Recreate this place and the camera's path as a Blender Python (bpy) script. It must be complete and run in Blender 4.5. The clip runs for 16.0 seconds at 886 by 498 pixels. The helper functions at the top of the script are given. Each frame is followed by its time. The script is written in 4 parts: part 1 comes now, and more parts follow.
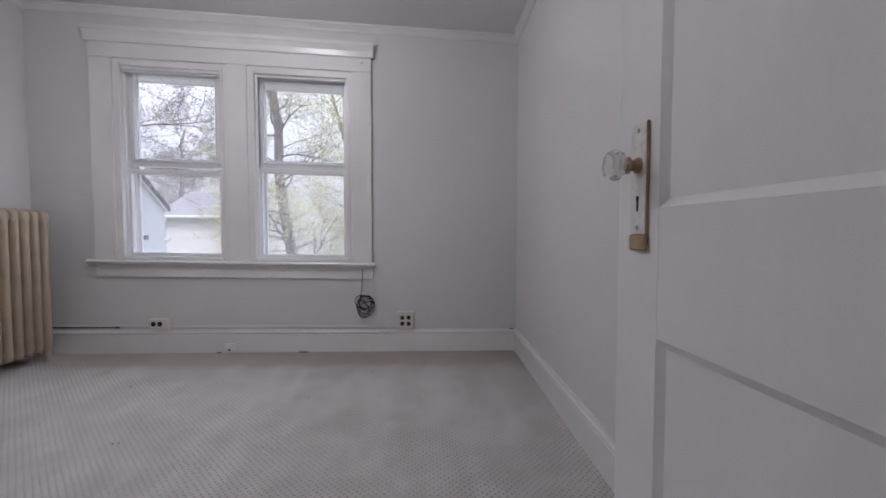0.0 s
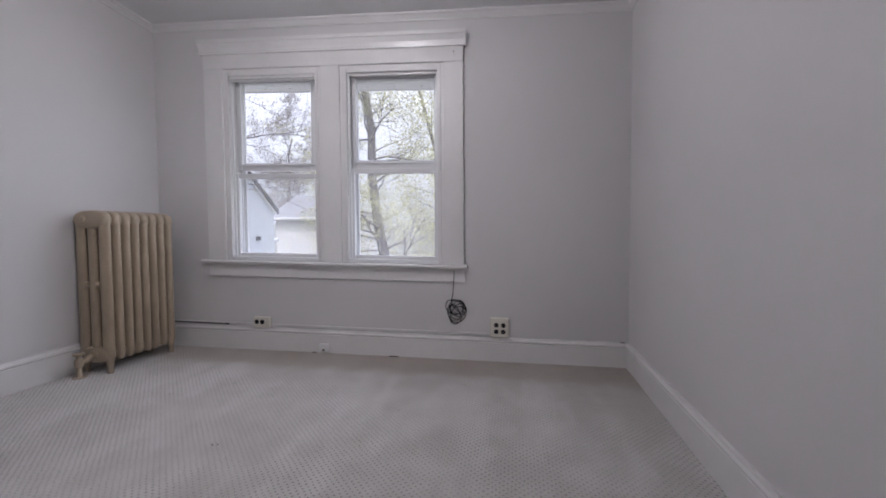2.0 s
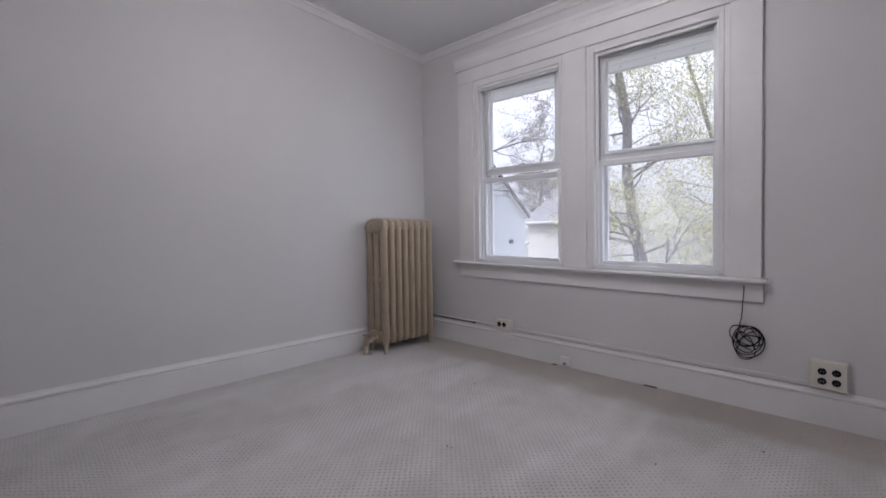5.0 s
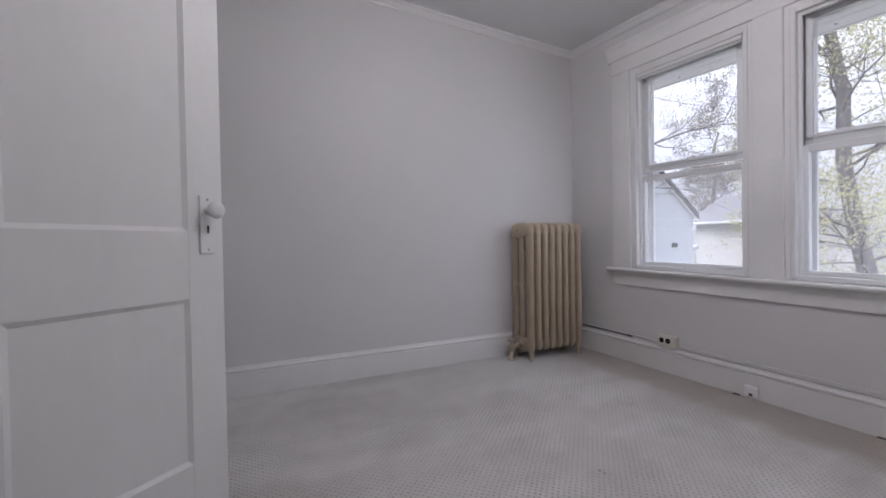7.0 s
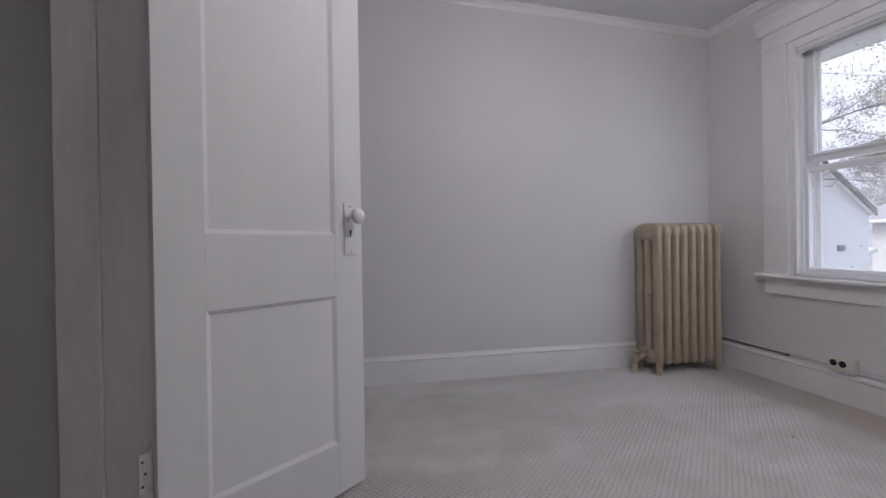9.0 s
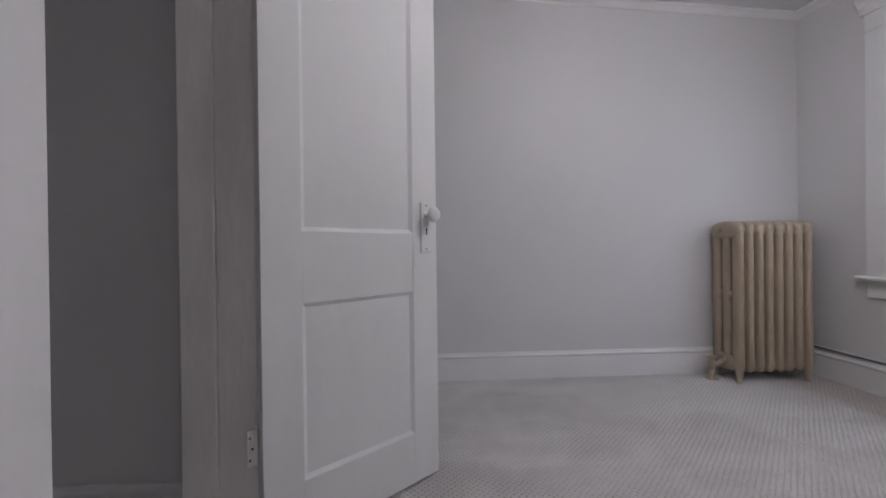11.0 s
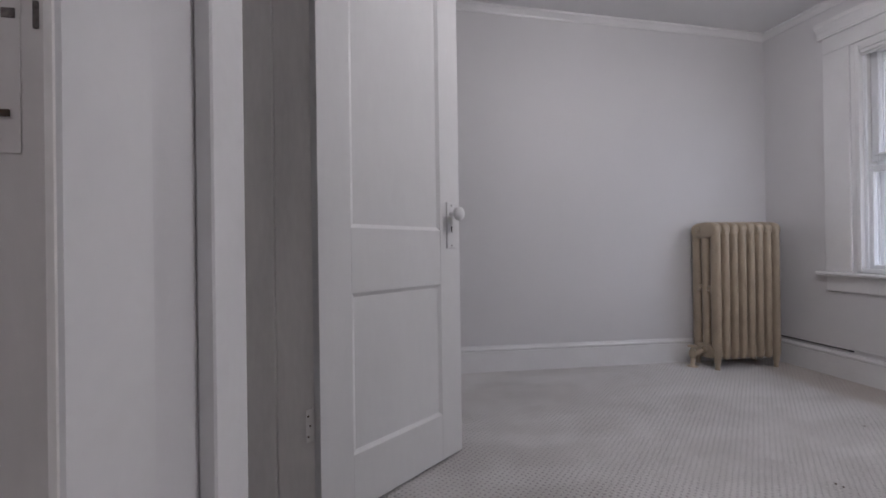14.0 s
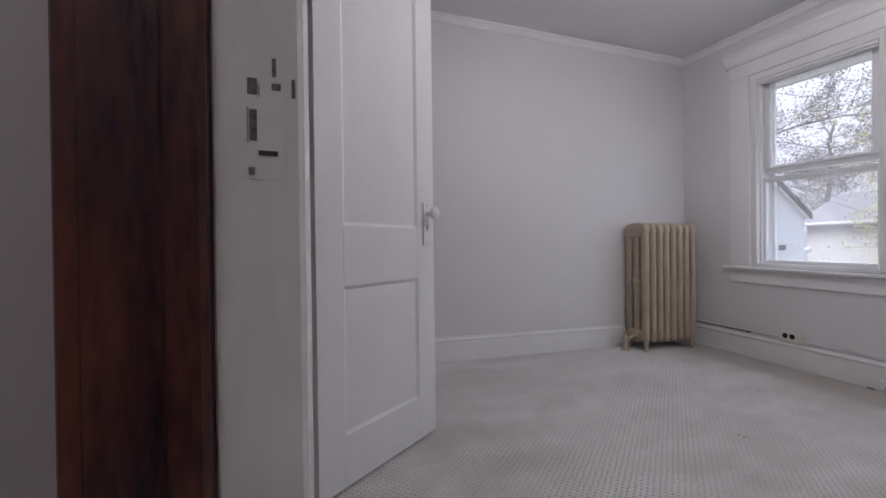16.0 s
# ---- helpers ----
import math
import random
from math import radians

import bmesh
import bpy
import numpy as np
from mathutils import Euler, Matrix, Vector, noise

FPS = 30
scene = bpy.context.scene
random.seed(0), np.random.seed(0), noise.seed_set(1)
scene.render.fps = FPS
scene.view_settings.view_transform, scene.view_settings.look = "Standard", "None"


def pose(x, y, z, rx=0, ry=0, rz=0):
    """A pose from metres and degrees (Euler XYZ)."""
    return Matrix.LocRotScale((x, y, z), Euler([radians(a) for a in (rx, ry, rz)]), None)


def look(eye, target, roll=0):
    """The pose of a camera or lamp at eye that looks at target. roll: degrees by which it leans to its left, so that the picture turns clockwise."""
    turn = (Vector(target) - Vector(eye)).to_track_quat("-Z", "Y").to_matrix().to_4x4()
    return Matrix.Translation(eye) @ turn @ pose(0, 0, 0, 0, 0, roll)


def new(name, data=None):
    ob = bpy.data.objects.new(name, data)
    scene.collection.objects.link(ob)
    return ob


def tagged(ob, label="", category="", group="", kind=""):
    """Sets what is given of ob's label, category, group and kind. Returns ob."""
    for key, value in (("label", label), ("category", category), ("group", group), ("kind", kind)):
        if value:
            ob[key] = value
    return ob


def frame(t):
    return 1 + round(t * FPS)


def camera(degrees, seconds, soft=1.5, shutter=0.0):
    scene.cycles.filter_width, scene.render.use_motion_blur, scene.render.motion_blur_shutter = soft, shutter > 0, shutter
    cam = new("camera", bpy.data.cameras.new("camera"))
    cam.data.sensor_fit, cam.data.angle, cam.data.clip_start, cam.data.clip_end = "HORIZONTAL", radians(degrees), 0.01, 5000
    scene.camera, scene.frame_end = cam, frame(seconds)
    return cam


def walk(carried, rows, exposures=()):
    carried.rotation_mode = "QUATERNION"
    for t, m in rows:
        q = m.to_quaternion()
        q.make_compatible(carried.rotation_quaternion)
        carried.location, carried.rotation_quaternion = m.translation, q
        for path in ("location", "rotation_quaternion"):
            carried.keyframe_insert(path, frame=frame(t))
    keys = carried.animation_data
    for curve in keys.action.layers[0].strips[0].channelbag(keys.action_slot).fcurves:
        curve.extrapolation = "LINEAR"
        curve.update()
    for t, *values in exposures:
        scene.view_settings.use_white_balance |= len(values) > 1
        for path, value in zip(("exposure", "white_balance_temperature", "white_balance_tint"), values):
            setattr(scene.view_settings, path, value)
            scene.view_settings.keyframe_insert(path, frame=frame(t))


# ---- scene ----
cam = camera(95.0, 16.0, soft=1.7)
PATH = [
    (0, (0.004, -0.008, 0.849), (0.063, 1.989, 0.765), 0.0),
    (0.5, (-0.005, 0.047, 0.844), (0.024, 2.045, 0.759), -0.1),
    (1, (-0.018, 0.116, 0.843), (-0.079, 2.113, 0.757), -0.2),
    (1.5, (-0.029, 0.178, 0.843), (-0.222, 2.167, 0.761), -0.3),
    (2, (-0.063, 0.217, 0.853), (-0.425, 2.183, 0.767), -0.4),
    (2.5, (-0.069, 0.272, 0.856), (-0.609, 2.196, 0.771), -0.6),
    (3, (-0.072, 0.324, 0.849), (-0.8, 2.186, 0.774), -0.6),
    (3.5, (-0.097, 0.368, 0.842), (-1.013, 2.144, 0.773), -0.6),
    (6, (-0.138, 0.489, 0.846), (-1.788, 1.619, 0.812), -1.3),
    (6.5, (-0.145, 0.488, 0.84), (-1.886, 1.472, 0.818), -1.4),
    (7, (-0.158, 0.471, 0.855), (-1.969, 1.321, 0.827), -1.0),
    (7.5, (-0.165, 0.453, 0.858), (-2.032, 1.171, 0.833), -1.0),
    (8, (-0.166, 0.439, 0.86), (-2.075, 1.035, 0.841), -1.0),
    (8.5, (-0.171, 0.416, 0.86), (-2.114, 0.894, 0.847), -1.0),
    (9, (-0.174, 0.4, 0.859), (-2.14, 0.769, 0.849), -0.9),
    (11.5, (-0.151, 0.279, 0.849), (-2.148, 0.387, 0.847), -0.7),
    (12, (-0.141, 0.244, 0.837), (-2.138, 0.351, 0.844), -0.7),
    (12.5, (-0.125, 0.213, 0.836), (-2.122, 0.318, 0.84), -0.7),
    (13, (-0.102, 0.184, 0.842), (-2.099, 0.288, 0.837), -0.6),
    (13.5, (-0.069, 0.144, 0.828), (-2.063, 0.303, 0.834), -0.8),
    (14, (-0.042, 0.107, 0.83), (-2.026, 0.356, 0.835), -0.8),
    (14.5, (-0.019, 0.065, 0.836), (-1.987, 0.418, 0.827), -0.7),
    (15, (0.01, 0.025, 0.836), (-1.94, 0.468, 0.825), -0.7),
    (15.5, (0.041, -0.005, 0.837), (-1.898, 0.486, 0.825), -0.7),
    (16, (0.072, -0.062, 0.83), (-1.856, 0.471, 0.817), -0.7),
]

walk(cam, [(t, look(eye, target, roll)) for t, eye, target, roll in PATH], exposures=[(0, 0.57, 6020, 15.5), (16, 0.57, 6020, 15.5)])

# ---- daylight ----
world = bpy.data.worlds.new("overcast_sky")
scene.world = world
world.use_nodes = True
wn = world.node_tree
sky = wn.nodes.new("ShaderNodeTexSky")
sky.sky_type, sky.sun_disc = "NISHITA", False
sky.sun_elevation, sky.sun_rotation, sky.dust_density, sky.air_density = radians(42), radians(200), 4.0, 1.0
cloud = wn.nodes.new("ShaderNodeMix")
cloud.data_type = "RGBA"
cloud.inputs["Factor"].default_value = 0.86
cloud.inputs["B"].default_value = (17.6, 17.9, 19.8, 1)
wn.links.new(sky.outputs["Color"], cloud.inputs["A"])
direction = wn.nodes.new("ShaderNodeTexCoord")
split = wn.nodes.new("ShaderNodeSeparateXYZ")
climb = wn.nodes.new("ShaderNodeMapRange")
climb.inputs["To Min"].default_value, climb.inputs["To Max"].default_value = 0.18, 1.0
shade_sky = wn.nodes.new("ShaderNodeMix")
shade_sky.data_type, shade_sky.blend_type = "RGBA", "MULTIPLY"
shade_sky.inputs["Factor"].default_value = 1.0
wn.links.new(direction.outputs["Generated"], split.inputs[0])
wn.links.new(split.outputs["Z"], climb.inputs["Value"])
wn.links.new(cloud.outputs["Result"], shade_sky.inputs["A"])
wn.links.new(climb.outputs["Result"], shade_sky.inputs["B"])
wn.links.new(shade_sky.outputs["Result"], wn.nodes["Background"].inputs["Color"])
wn.nodes["Background"].inputs["Strength"].default_value = 0.15
LAMP, HALL_LAMP = 39.0, 21.0  # glow of the ceiling lights' globes
sun = new("sun", bpy.data.lights.new("sun", "SUN"))
sun.data.energy, sun.data.angle, sun.data.color = 1.5, radians(25), (1.0, 0.97, 0.93)
sun.matrix_world = look((8, -20, 22), (0, 0, 0))

# the sky's light in the two window openings
for x, watts in ((-1.80, 0.42), (-0.90, 0.66)):
    glow = new("window_light", bpy.data.lights.new("window_light", "AREA"))
    glow.data.shape, glow.data.size, glow.data.size_y = "RECTANGLE", 0.30, 1.15
    glow.data.energy, glow.data.color, glow.data.spread = watts, (0.90, 0.95, 1.0), radians(120)
    glow.matrix_world = look((x, 2.77, 1.33), (x - 0.82, 2.77 - 0.57, 0.84))


# ---- materials ----
def material(name, colour, rough=0.6, metal=0.0, vary=0.08, scale=3.0, fine=90.0, bump=0.1, spec=0.5, stretch=(1, 1, 1), dark=None):
    """Paint, wood or metal: a base colour that drifts at a large scale and grains at a fine one, with relief."""
    m = bpy.data.materials.new(name)
    m.use_nodes = True
    nt = m.node_tree
    b = nt.nodes["Principled BSDF"]
    b.inputs["Roughness"].default_value, b.inputs["Metallic"].default_value = rough, metal
    b.inputs["Specular IOR Level"].default_value = spec
    co = nt.nodes.new("ShaderNodeTexCoord")
    mp = nt.nodes.new("ShaderNodeMapping")
    mp.inputs["Scale"].default_value = stretch
    nt.links.new(co.outputs["Object"], mp.inputs["Vector"])
    big, small = nt.nodes.new("ShaderNodeTexNoise"), nt.nodes.new("ShaderNodeTexNoise")
    big.inputs["Scale"].default_value, big.inputs["Detail"].default_value = scale, 5
    small.inputs["Scale"].default_value, small.inputs["Detail"].default_value = fine, 4
    mix = nt.nodes.new("ShaderNodeMix")
    mix.data_type = "RGBA"
    lo = dark or tuple(c * (1 - vary) for c in colour)
    mix.inputs["A"].default_value, mix.inputs["B"].default_value = (*lo, 1), (*(min(1, c * (1 + vary * 0.5)) for c in colour), 1)
    add = nt.nodes.new("ShaderNodeMath")
    add.operation = "MULTIPLY_ADD"
    add.inputs[1].default_value = 0.35
    rng = nt.nodes.new("ShaderNodeMapRange")
    rng.inputs["From Min"].default_value, rng.inputs["From Max"].default_value = 0.42, 0.9
    for n in (big, small):
        nt.links.new(mp.outputs["Vector"], n.inputs["Vector"])
    nt.links.new(small.outputs["Fac"], add.inputs[0])
    nt.links.new(big.outputs["Fac"], add.inputs[2])
    nt.links.new(add.outputs[0], rng.inputs["Value"])
    nt.links.new(rng.outputs["Result"], mix.inputs["Factor"])
    nt.links.new(mix.outputs["Result"], b.inputs["Base Color"])
    if bump:
        bp = nt.nodes.new("ShaderNodeBump")
        bp.inputs["Strength"].default_value, bp.inputs["Distance"].default_value = bump, 0.004
        nt.links.new(add.outputs[0], bp.inputs["Height"])
        nt.links.new(bp.outputs["Normal"], b.inputs["Normal"])
    return m


wall_paint = material("wall_paint", (0.645, 0.632, 0.636), rough=0.55, vary=0.035, scale=1.3, fine=160, bump=0.12)
ceiling_paint = material("ceiling_paint", (0.76, 0.755, 0.76), rough=0.8, vary=0.03, scale=1.1, fine=140, bump=0.1)
trim_paint = material("trim_paint", (0.76, 0.75, 0.75), rough=0.26, vary=0.05, scale=4, fine=60, bump=0.06)
old_paint = material("old_trim_paint", (0.785, 0.757, 0.732), rough=0.4, vary=0.14, scale=7, fine=70, bump=0.2, stretch=(1, 1, 0.25))
door_paint = material("door_paint", (0.74, 0.735, 0.73), rough=0.62, vary=0.04, scale=5, fine=50, bump=0.12, spec=0.3, stretch=(1, 1, 0.3))
vinyl = material("window_vinyl", (0.78, 0.785, 0.80), rough=0.3, vary=0.02, scale=5, fine=40, bump=0.03)
dark_wood = material("stained_wood", (0.125, 0.040, 0.024), rough=0.15, vary=0.3, scale=6.5, fine=60, bump=0.07, stretch=(2.6, 2.6, 0.55), dark=(0.018, 0.006, 0.013))
bronze = material("radiator_paint", (0.40, 0.325, 0.238), rough=0.30, spec=0.6, metal=0.08, vary=0.14, scale=8, fine=220, bump=0.15)
brass = material("worn_brass", (0.42, 0.30, 0.17), rough=0.42, metal=0.85, vary=0.3, scale=40, fine=200, bump=0.1)
nickel = material("old_steel", (0.40, 0.38, 0.36), rough=0.4, metal=0.8, vary=0.3, scale=40, fine=200, bump=0.1)
ivory = material("ivory_plastic", (0.68, 0.645, 0.575), rough=0.4, vary=0.04, scale=20, fine=80, bump=0.03)
black = material("black_plastic", (0.005, 0.005, 0.007), spec=0.2, rough=0.55, vary=0.2, scale=30, fine=90, bump=0.0)
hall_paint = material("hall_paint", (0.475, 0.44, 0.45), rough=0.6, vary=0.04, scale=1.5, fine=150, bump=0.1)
siding_white = material("white_siding", (0.58, 0.565, 0.545), rough=0.5, vary=0.06, scale=2, fine=20, bump=0.05)
soffit_paint = material("soffit_paint", (0.89, 0.88, 0.90), rough=0.5, vary=0.03, scale=2, fine=20, bump=0.03)
siding_blue = material("pale_blue_siding", (0.54, 0.57, 0.62), rough=0.5, vary=0.06, scale=2, fine=20, bump=0.05)
siding_grey = material("grey_siding", (0.50, 0.50, 0.52), rough=0.5, vary=0.06, scale=2, fine=20, bump=0.05)
shingle = material("roof_shingle", (0.19, 0.185, 0.19), rough=0.9, vary=0.25, scale=6, fine=40, bump=0.3)
fascia_dark = material("dark_roof_edge", (0.06, 0.055, 0.06), rough=0.7, vary=0.2, scale=6, fine=40, bump=0.1)
bark = material("bark", (0.155, 0.14, 0.14), rough=0.9, vary=0.35, scale=7, fine=40, bump=0.5, stretch=(1, 1, 0.3))
leaf_green = material("young_leaf", (0.58, 0.565, 0.31), rough=0.6, vary=0.25, scale=3, fine=14, bump=0.0)
leaf_grey = material("budding_leaf", (0.30, 0.275, 0.255), rough=0.6, vary=0.25, scale=3, fine=14, bump=0.0)
lawn = material("lawn", (0.23, 0.222, 0.185), rough=0.95, vary=0.4, scale=0.6, fine=8, bump=0.4)
far_wood = material("distant_woods", (0.36, 0.36, 0.35), rough=1.0, vary=0.25, scale=0.25, fine=2.0, bump=0.0)
for thin in (leaf_green, leaf_grey):
    # light shines through young leaves
    nt = thin.node_tree
    glow_through, half = nt.nodes.new("ShaderNodeBsdfTranslucent"), nt.nodes.new("ShaderNodeMixShader")
    tint = nt.nodes["Principled BSDF"].inputs["Base Color"].links[0].from_socket
    nt.links.new(tint, glow_through.inputs["Color"])
    half.inputs[0].default_value = 0.5
    nt.links.new(nt.nodes["Principled BSDF"].outputs[0], half.inputs[1])
    nt.links.new(glow_through.outputs[0], half.inputs[2])
    nt.links.new(half.outputs[0], nt.nodes["Material Output"].inputs["Surface"])
dust = material("brown_dust", (0.10, 0.07, 0.05), rough=0.9, vary=0.3, scale=60, fine=200, bump=0.1)


def glass_material(name, ior=1.45, rough=0.0, tint=(0.97, 0.985, 0.985)):
    m = bpy.data.materials.new(name)
    m.use_nodes = True
    b = m.node_tree.nodes["Principled BSDF"]
    b.inputs["Transmission Weight"].default_value, b.inputs["IOR"].default_value = 1.0, ior
    b.inputs["Roughness"].default_value, b.inputs["Base Color"].default_value = rough, (*tint, 1)
    return m


pane_glass = glass_material("window_glass", 1.1, tint=(0.97, 0.985, 0.985))
# a pale veil in the old panes that imitates the haze over the view
pane_nodes = pane_glass.node_tree
veil, both = pane_nodes.nodes.new("ShaderNodeBsdfTranslucent"), pane_nodes.nodes.new("ShaderNodeMixShader")
veil.inputs["Color"].default_value = (0.9, 0.9, 0.93, 1)
both.inputs[0].default_value = 0.11
pane_nodes.links.new(pane_nodes.nodes["Principled BSDF"].outputs[0], both.inputs[1])
pane_nodes.links.new(veil.outputs[0], both.inputs[2])
pane_nodes.links.new(both.outputs[0], pane_nodes.nodes["Material Output"].inputs["Surface"])
knob_glass = glass_material("knob_glass", 1.45, 0.12)
knob_glass.node_tree.nodes["Principled BSDF"].inputs["Transmission Weight"].default_value = 0.8


def carpet_material():
    """Greige loop carpet: staggered rows of small sunken dots, worn, with browning and painted sill shade along the
    north wall.
    """
    m = bpy.data.materials.new("carpet")
    m.use_nodes = True
    nt = m.node_tree
    b = nt.nodes["Principled BSDF"]
    b.inputs["Roughness"].default_value, b.inputs["Specular IOR Level"].default_value = 0.85, 0.25
    b.inputs["Sheen Weight"].default_value, b.inputs["Sheen Roughness"].default_value = 0.4, 0.35
    co = nt.nodes.new("ShaderNodeTexCoord")

    def math_node(op, a, c=None, d=None):
        n = nt.nodes.new("ShaderNodeMath")
        n.operation = op
        for i, v in enumerate((a, c, d)):
            if v is None:
                continue
            if isinstance(v, (int, float)):
                n.inputs[i].default_value = v
            else:
                nt.links.new(v, n.inputs[i])
        return n.outputs[0]

    def noise_node(scale, detail=4):
        n = nt.nodes.new("ShaderNodeTexNoise")
        n.inputs["Scale"].default_value, n.inputs["Detail"].default_value = scale, detail
        nt.links.new(co.outputs["Object"], n.inputs["Vector"])
        return n.outputs["Fac"]

    def ramp(v, lo, hi):
        n = nt.nodes.new("ShaderNodeMapRange")
        n.interpolation_type = "SMOOTHSTEP"
        n.inputs["From Min"].default_value, n.inputs["From Max"].default_value = lo, hi
        nt.links.new(v, n.inputs["Value"])
        return n.outputs["Result"]

    def blend(f, a, c):
        n = nt.nodes.new("ShaderNodeMix")
        n.data_type = "RGBA"
        nt.links.new(f, n.inputs["Factor"])
        for key, v in (("A", a), ("B", c)):
            if isinstance(v, tuple):
                n.inputs[key].default_value = (*v, 1)
            else:
                nt.links.new(v, n.inputs[key])
        return n.outputs["Result"]

    sep = nt.nodes.new("ShaderNodeSeparateXYZ")
    nt.links.new(co.outputs["Object"], sep.inputs[0])
    wob, wob2 = noise_node(24, 3), noise_node(31, 3)
    sx = math_node("SINE", math_node("MULTIPLY_ADD", sep.outputs["X"], math.pi / 0.0132, math_node("MULTIPLY", wob, 3.6)))
    sy = math_node("SINE", math_node("MULTIPLY_ADD", sep.outputs["Y"], math.pi / 0.0132, math_node("MULTIPLY", wob2, 3.6)))
    dots = ramp(math_node("MULTIPLY", sx, sy), 0.30, 0.85)
    worn = ramp(noise_node(2.2, 5), 0.25, 0.62)
    dots = math_node("MULTIPLY", dots, math_node("MULTIPLY_ADD", worn, 0.8, 0.2))
    tuft, tone = noise_node(420, 3), noise_node(1.7, 6)
    base = blend(ramp(math_node("MULTIPLY_ADD", noise_node(7, 5), 0.45, math_node("MULTIPLY", tone, 0.55)), 0.36, 0.66), (0.405, 0.383, 0.364), (0.622, 0.60, 0.585))
    base = blend(ramp(tuft, 0.25, 0.75), base, (0.605, 0.582, 0.568))
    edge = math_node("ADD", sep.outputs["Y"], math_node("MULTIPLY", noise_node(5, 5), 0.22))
    # brushed swaths where the pile lies the other way
    lie = nt.nodes.new("ShaderNodeMapping")
    lie.inputs["Rotation"].default_value, lie.inputs["Scale"].default_value = (0, 0, 0.5), (3.4, 1.0, 1)
    nt.links.new(co.outputs["Object"], lie.inputs["Vector"])
    swath = nt.nodes.new("ShaderNodeTexNoise")
    swath.inputs["Scale"].default_value, swath.inputs["Detail"].default_value = 1.3, 3
    nt.links.new(lie.outputs["Vector"], swath.inputs["Vector"])
    base = blend(math_node("MULTIPLY", ramp(swath.outputs["Fac"], 0.46, 0.64), 0.32), base, (0.76, 0.74, 0.73))
    # brown edging by the north wall, with the shade below the sills painted in
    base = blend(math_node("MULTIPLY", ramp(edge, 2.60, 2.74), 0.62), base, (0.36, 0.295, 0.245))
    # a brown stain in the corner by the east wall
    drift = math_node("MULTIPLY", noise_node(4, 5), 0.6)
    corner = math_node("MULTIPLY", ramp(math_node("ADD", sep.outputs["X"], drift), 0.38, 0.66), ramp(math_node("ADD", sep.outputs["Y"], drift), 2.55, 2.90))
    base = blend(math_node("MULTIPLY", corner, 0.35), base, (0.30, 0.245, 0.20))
    spots = ramp(noise_node(15, 2), 0.74, 0.80)
    base = blend(math_node("MULTIPLY", spots, 0.3), base, (0.28, 0.24, 0.21))
    base = blend(math_node("MULTIPLY", dots, 0.72), base, (0.20, 0.185, 0.178))
    nt.links.new(base, b.inputs["Base Color"])
    bp = nt.nodes.new("ShaderNodeBump")
    bp.inputs["Strength"].default_value, bp.inputs["Distance"].default_value = 0.7, 0.006
    nt.links.new(math_node("SUBTRACT", math_node("MULTIPLY", tuft, 0.5), dots), bp.inputs["Height"])
    nt.links.new(bp.outputs["Normal"], b.inputs["Normal"])
    return m


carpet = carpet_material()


# ---- builders ----
def settle(v):
    """The old house has sunk: everything built in leans down a little to the north and the east."""
    return Vector((v[0], v[1], v[2] * (1 - 0.0235 * (v[0] + 2.32) - 0.019 * (v[1] - 2.86))))


def boxes(*dims):
    bm = bmesh.new()
    for x0, x1, y0, y1, z0, z1 in dims:
        c = bmesh.ops.create_cube(bm, size=1.0)["verts"]
        for v in c:
            v.co = Vector(((x0 + x1) / 2 + v.co.x * (x1 - x0), (y0 + y1) / 2 + v.co.y * (y1 - y0), (z0 + z1) / 2 + v.co.z * (z1 - z0)))
    return bm


def bevelled(bm, width=0.002, seg=1):
    bmesh.ops.bevel(bm, geom=list(bm.edges), offset=width, segments=seg, affect="EDGES", profile=0.5)
    return bm


def sunk(bm):
    for v in bm.verts:
        v.co = settle(v.co)
    return bm


def part(name, bm, mat, parent=None, label="", smooth=False):
    me = bpy.data.meshes.new(name)
    bmesh.ops.recalc_face_normals(bm, faces=bm.faces)
    bm.to_mesh(me)
    bm.free()
    me.materials.append(mat)
    if smooth:
        me.polygons.foreach_set("use_smooth", [True] * len(me.polygons))
    ob = new(name, me)
    if parent:
        ob.parent = parent
    if label:
        tagged(ob, label)
    return ob


def base_of(name, m=None, **tags):
    ob = new(name)
    ob.empty_display_size = 0.05
    if m:
        ob.matrix_world = m
    return tagged(ob, **tags)


def run(profile, a, b, out):
    """A moulding: the profile of (distance out, height) pairs, drawn straight from a to b, with out pointing from the wall."""
    bm = bmesh.new()
    rings = []
    for p in (a, b):
        rings.append([bm.verts.new((p[0] + out[0] * d, p[1] + out[1] * d, p[2] + z)) for d, z in profile])
    n = len(profile)
    for i in range(n):
        bm.faces.new((rings[0][i], rings[0][(i + 1) % n], rings[1][(i + 1) % n], rings[1][i]))
    for r in rings:
        bm.faces.new(r)
    return bm


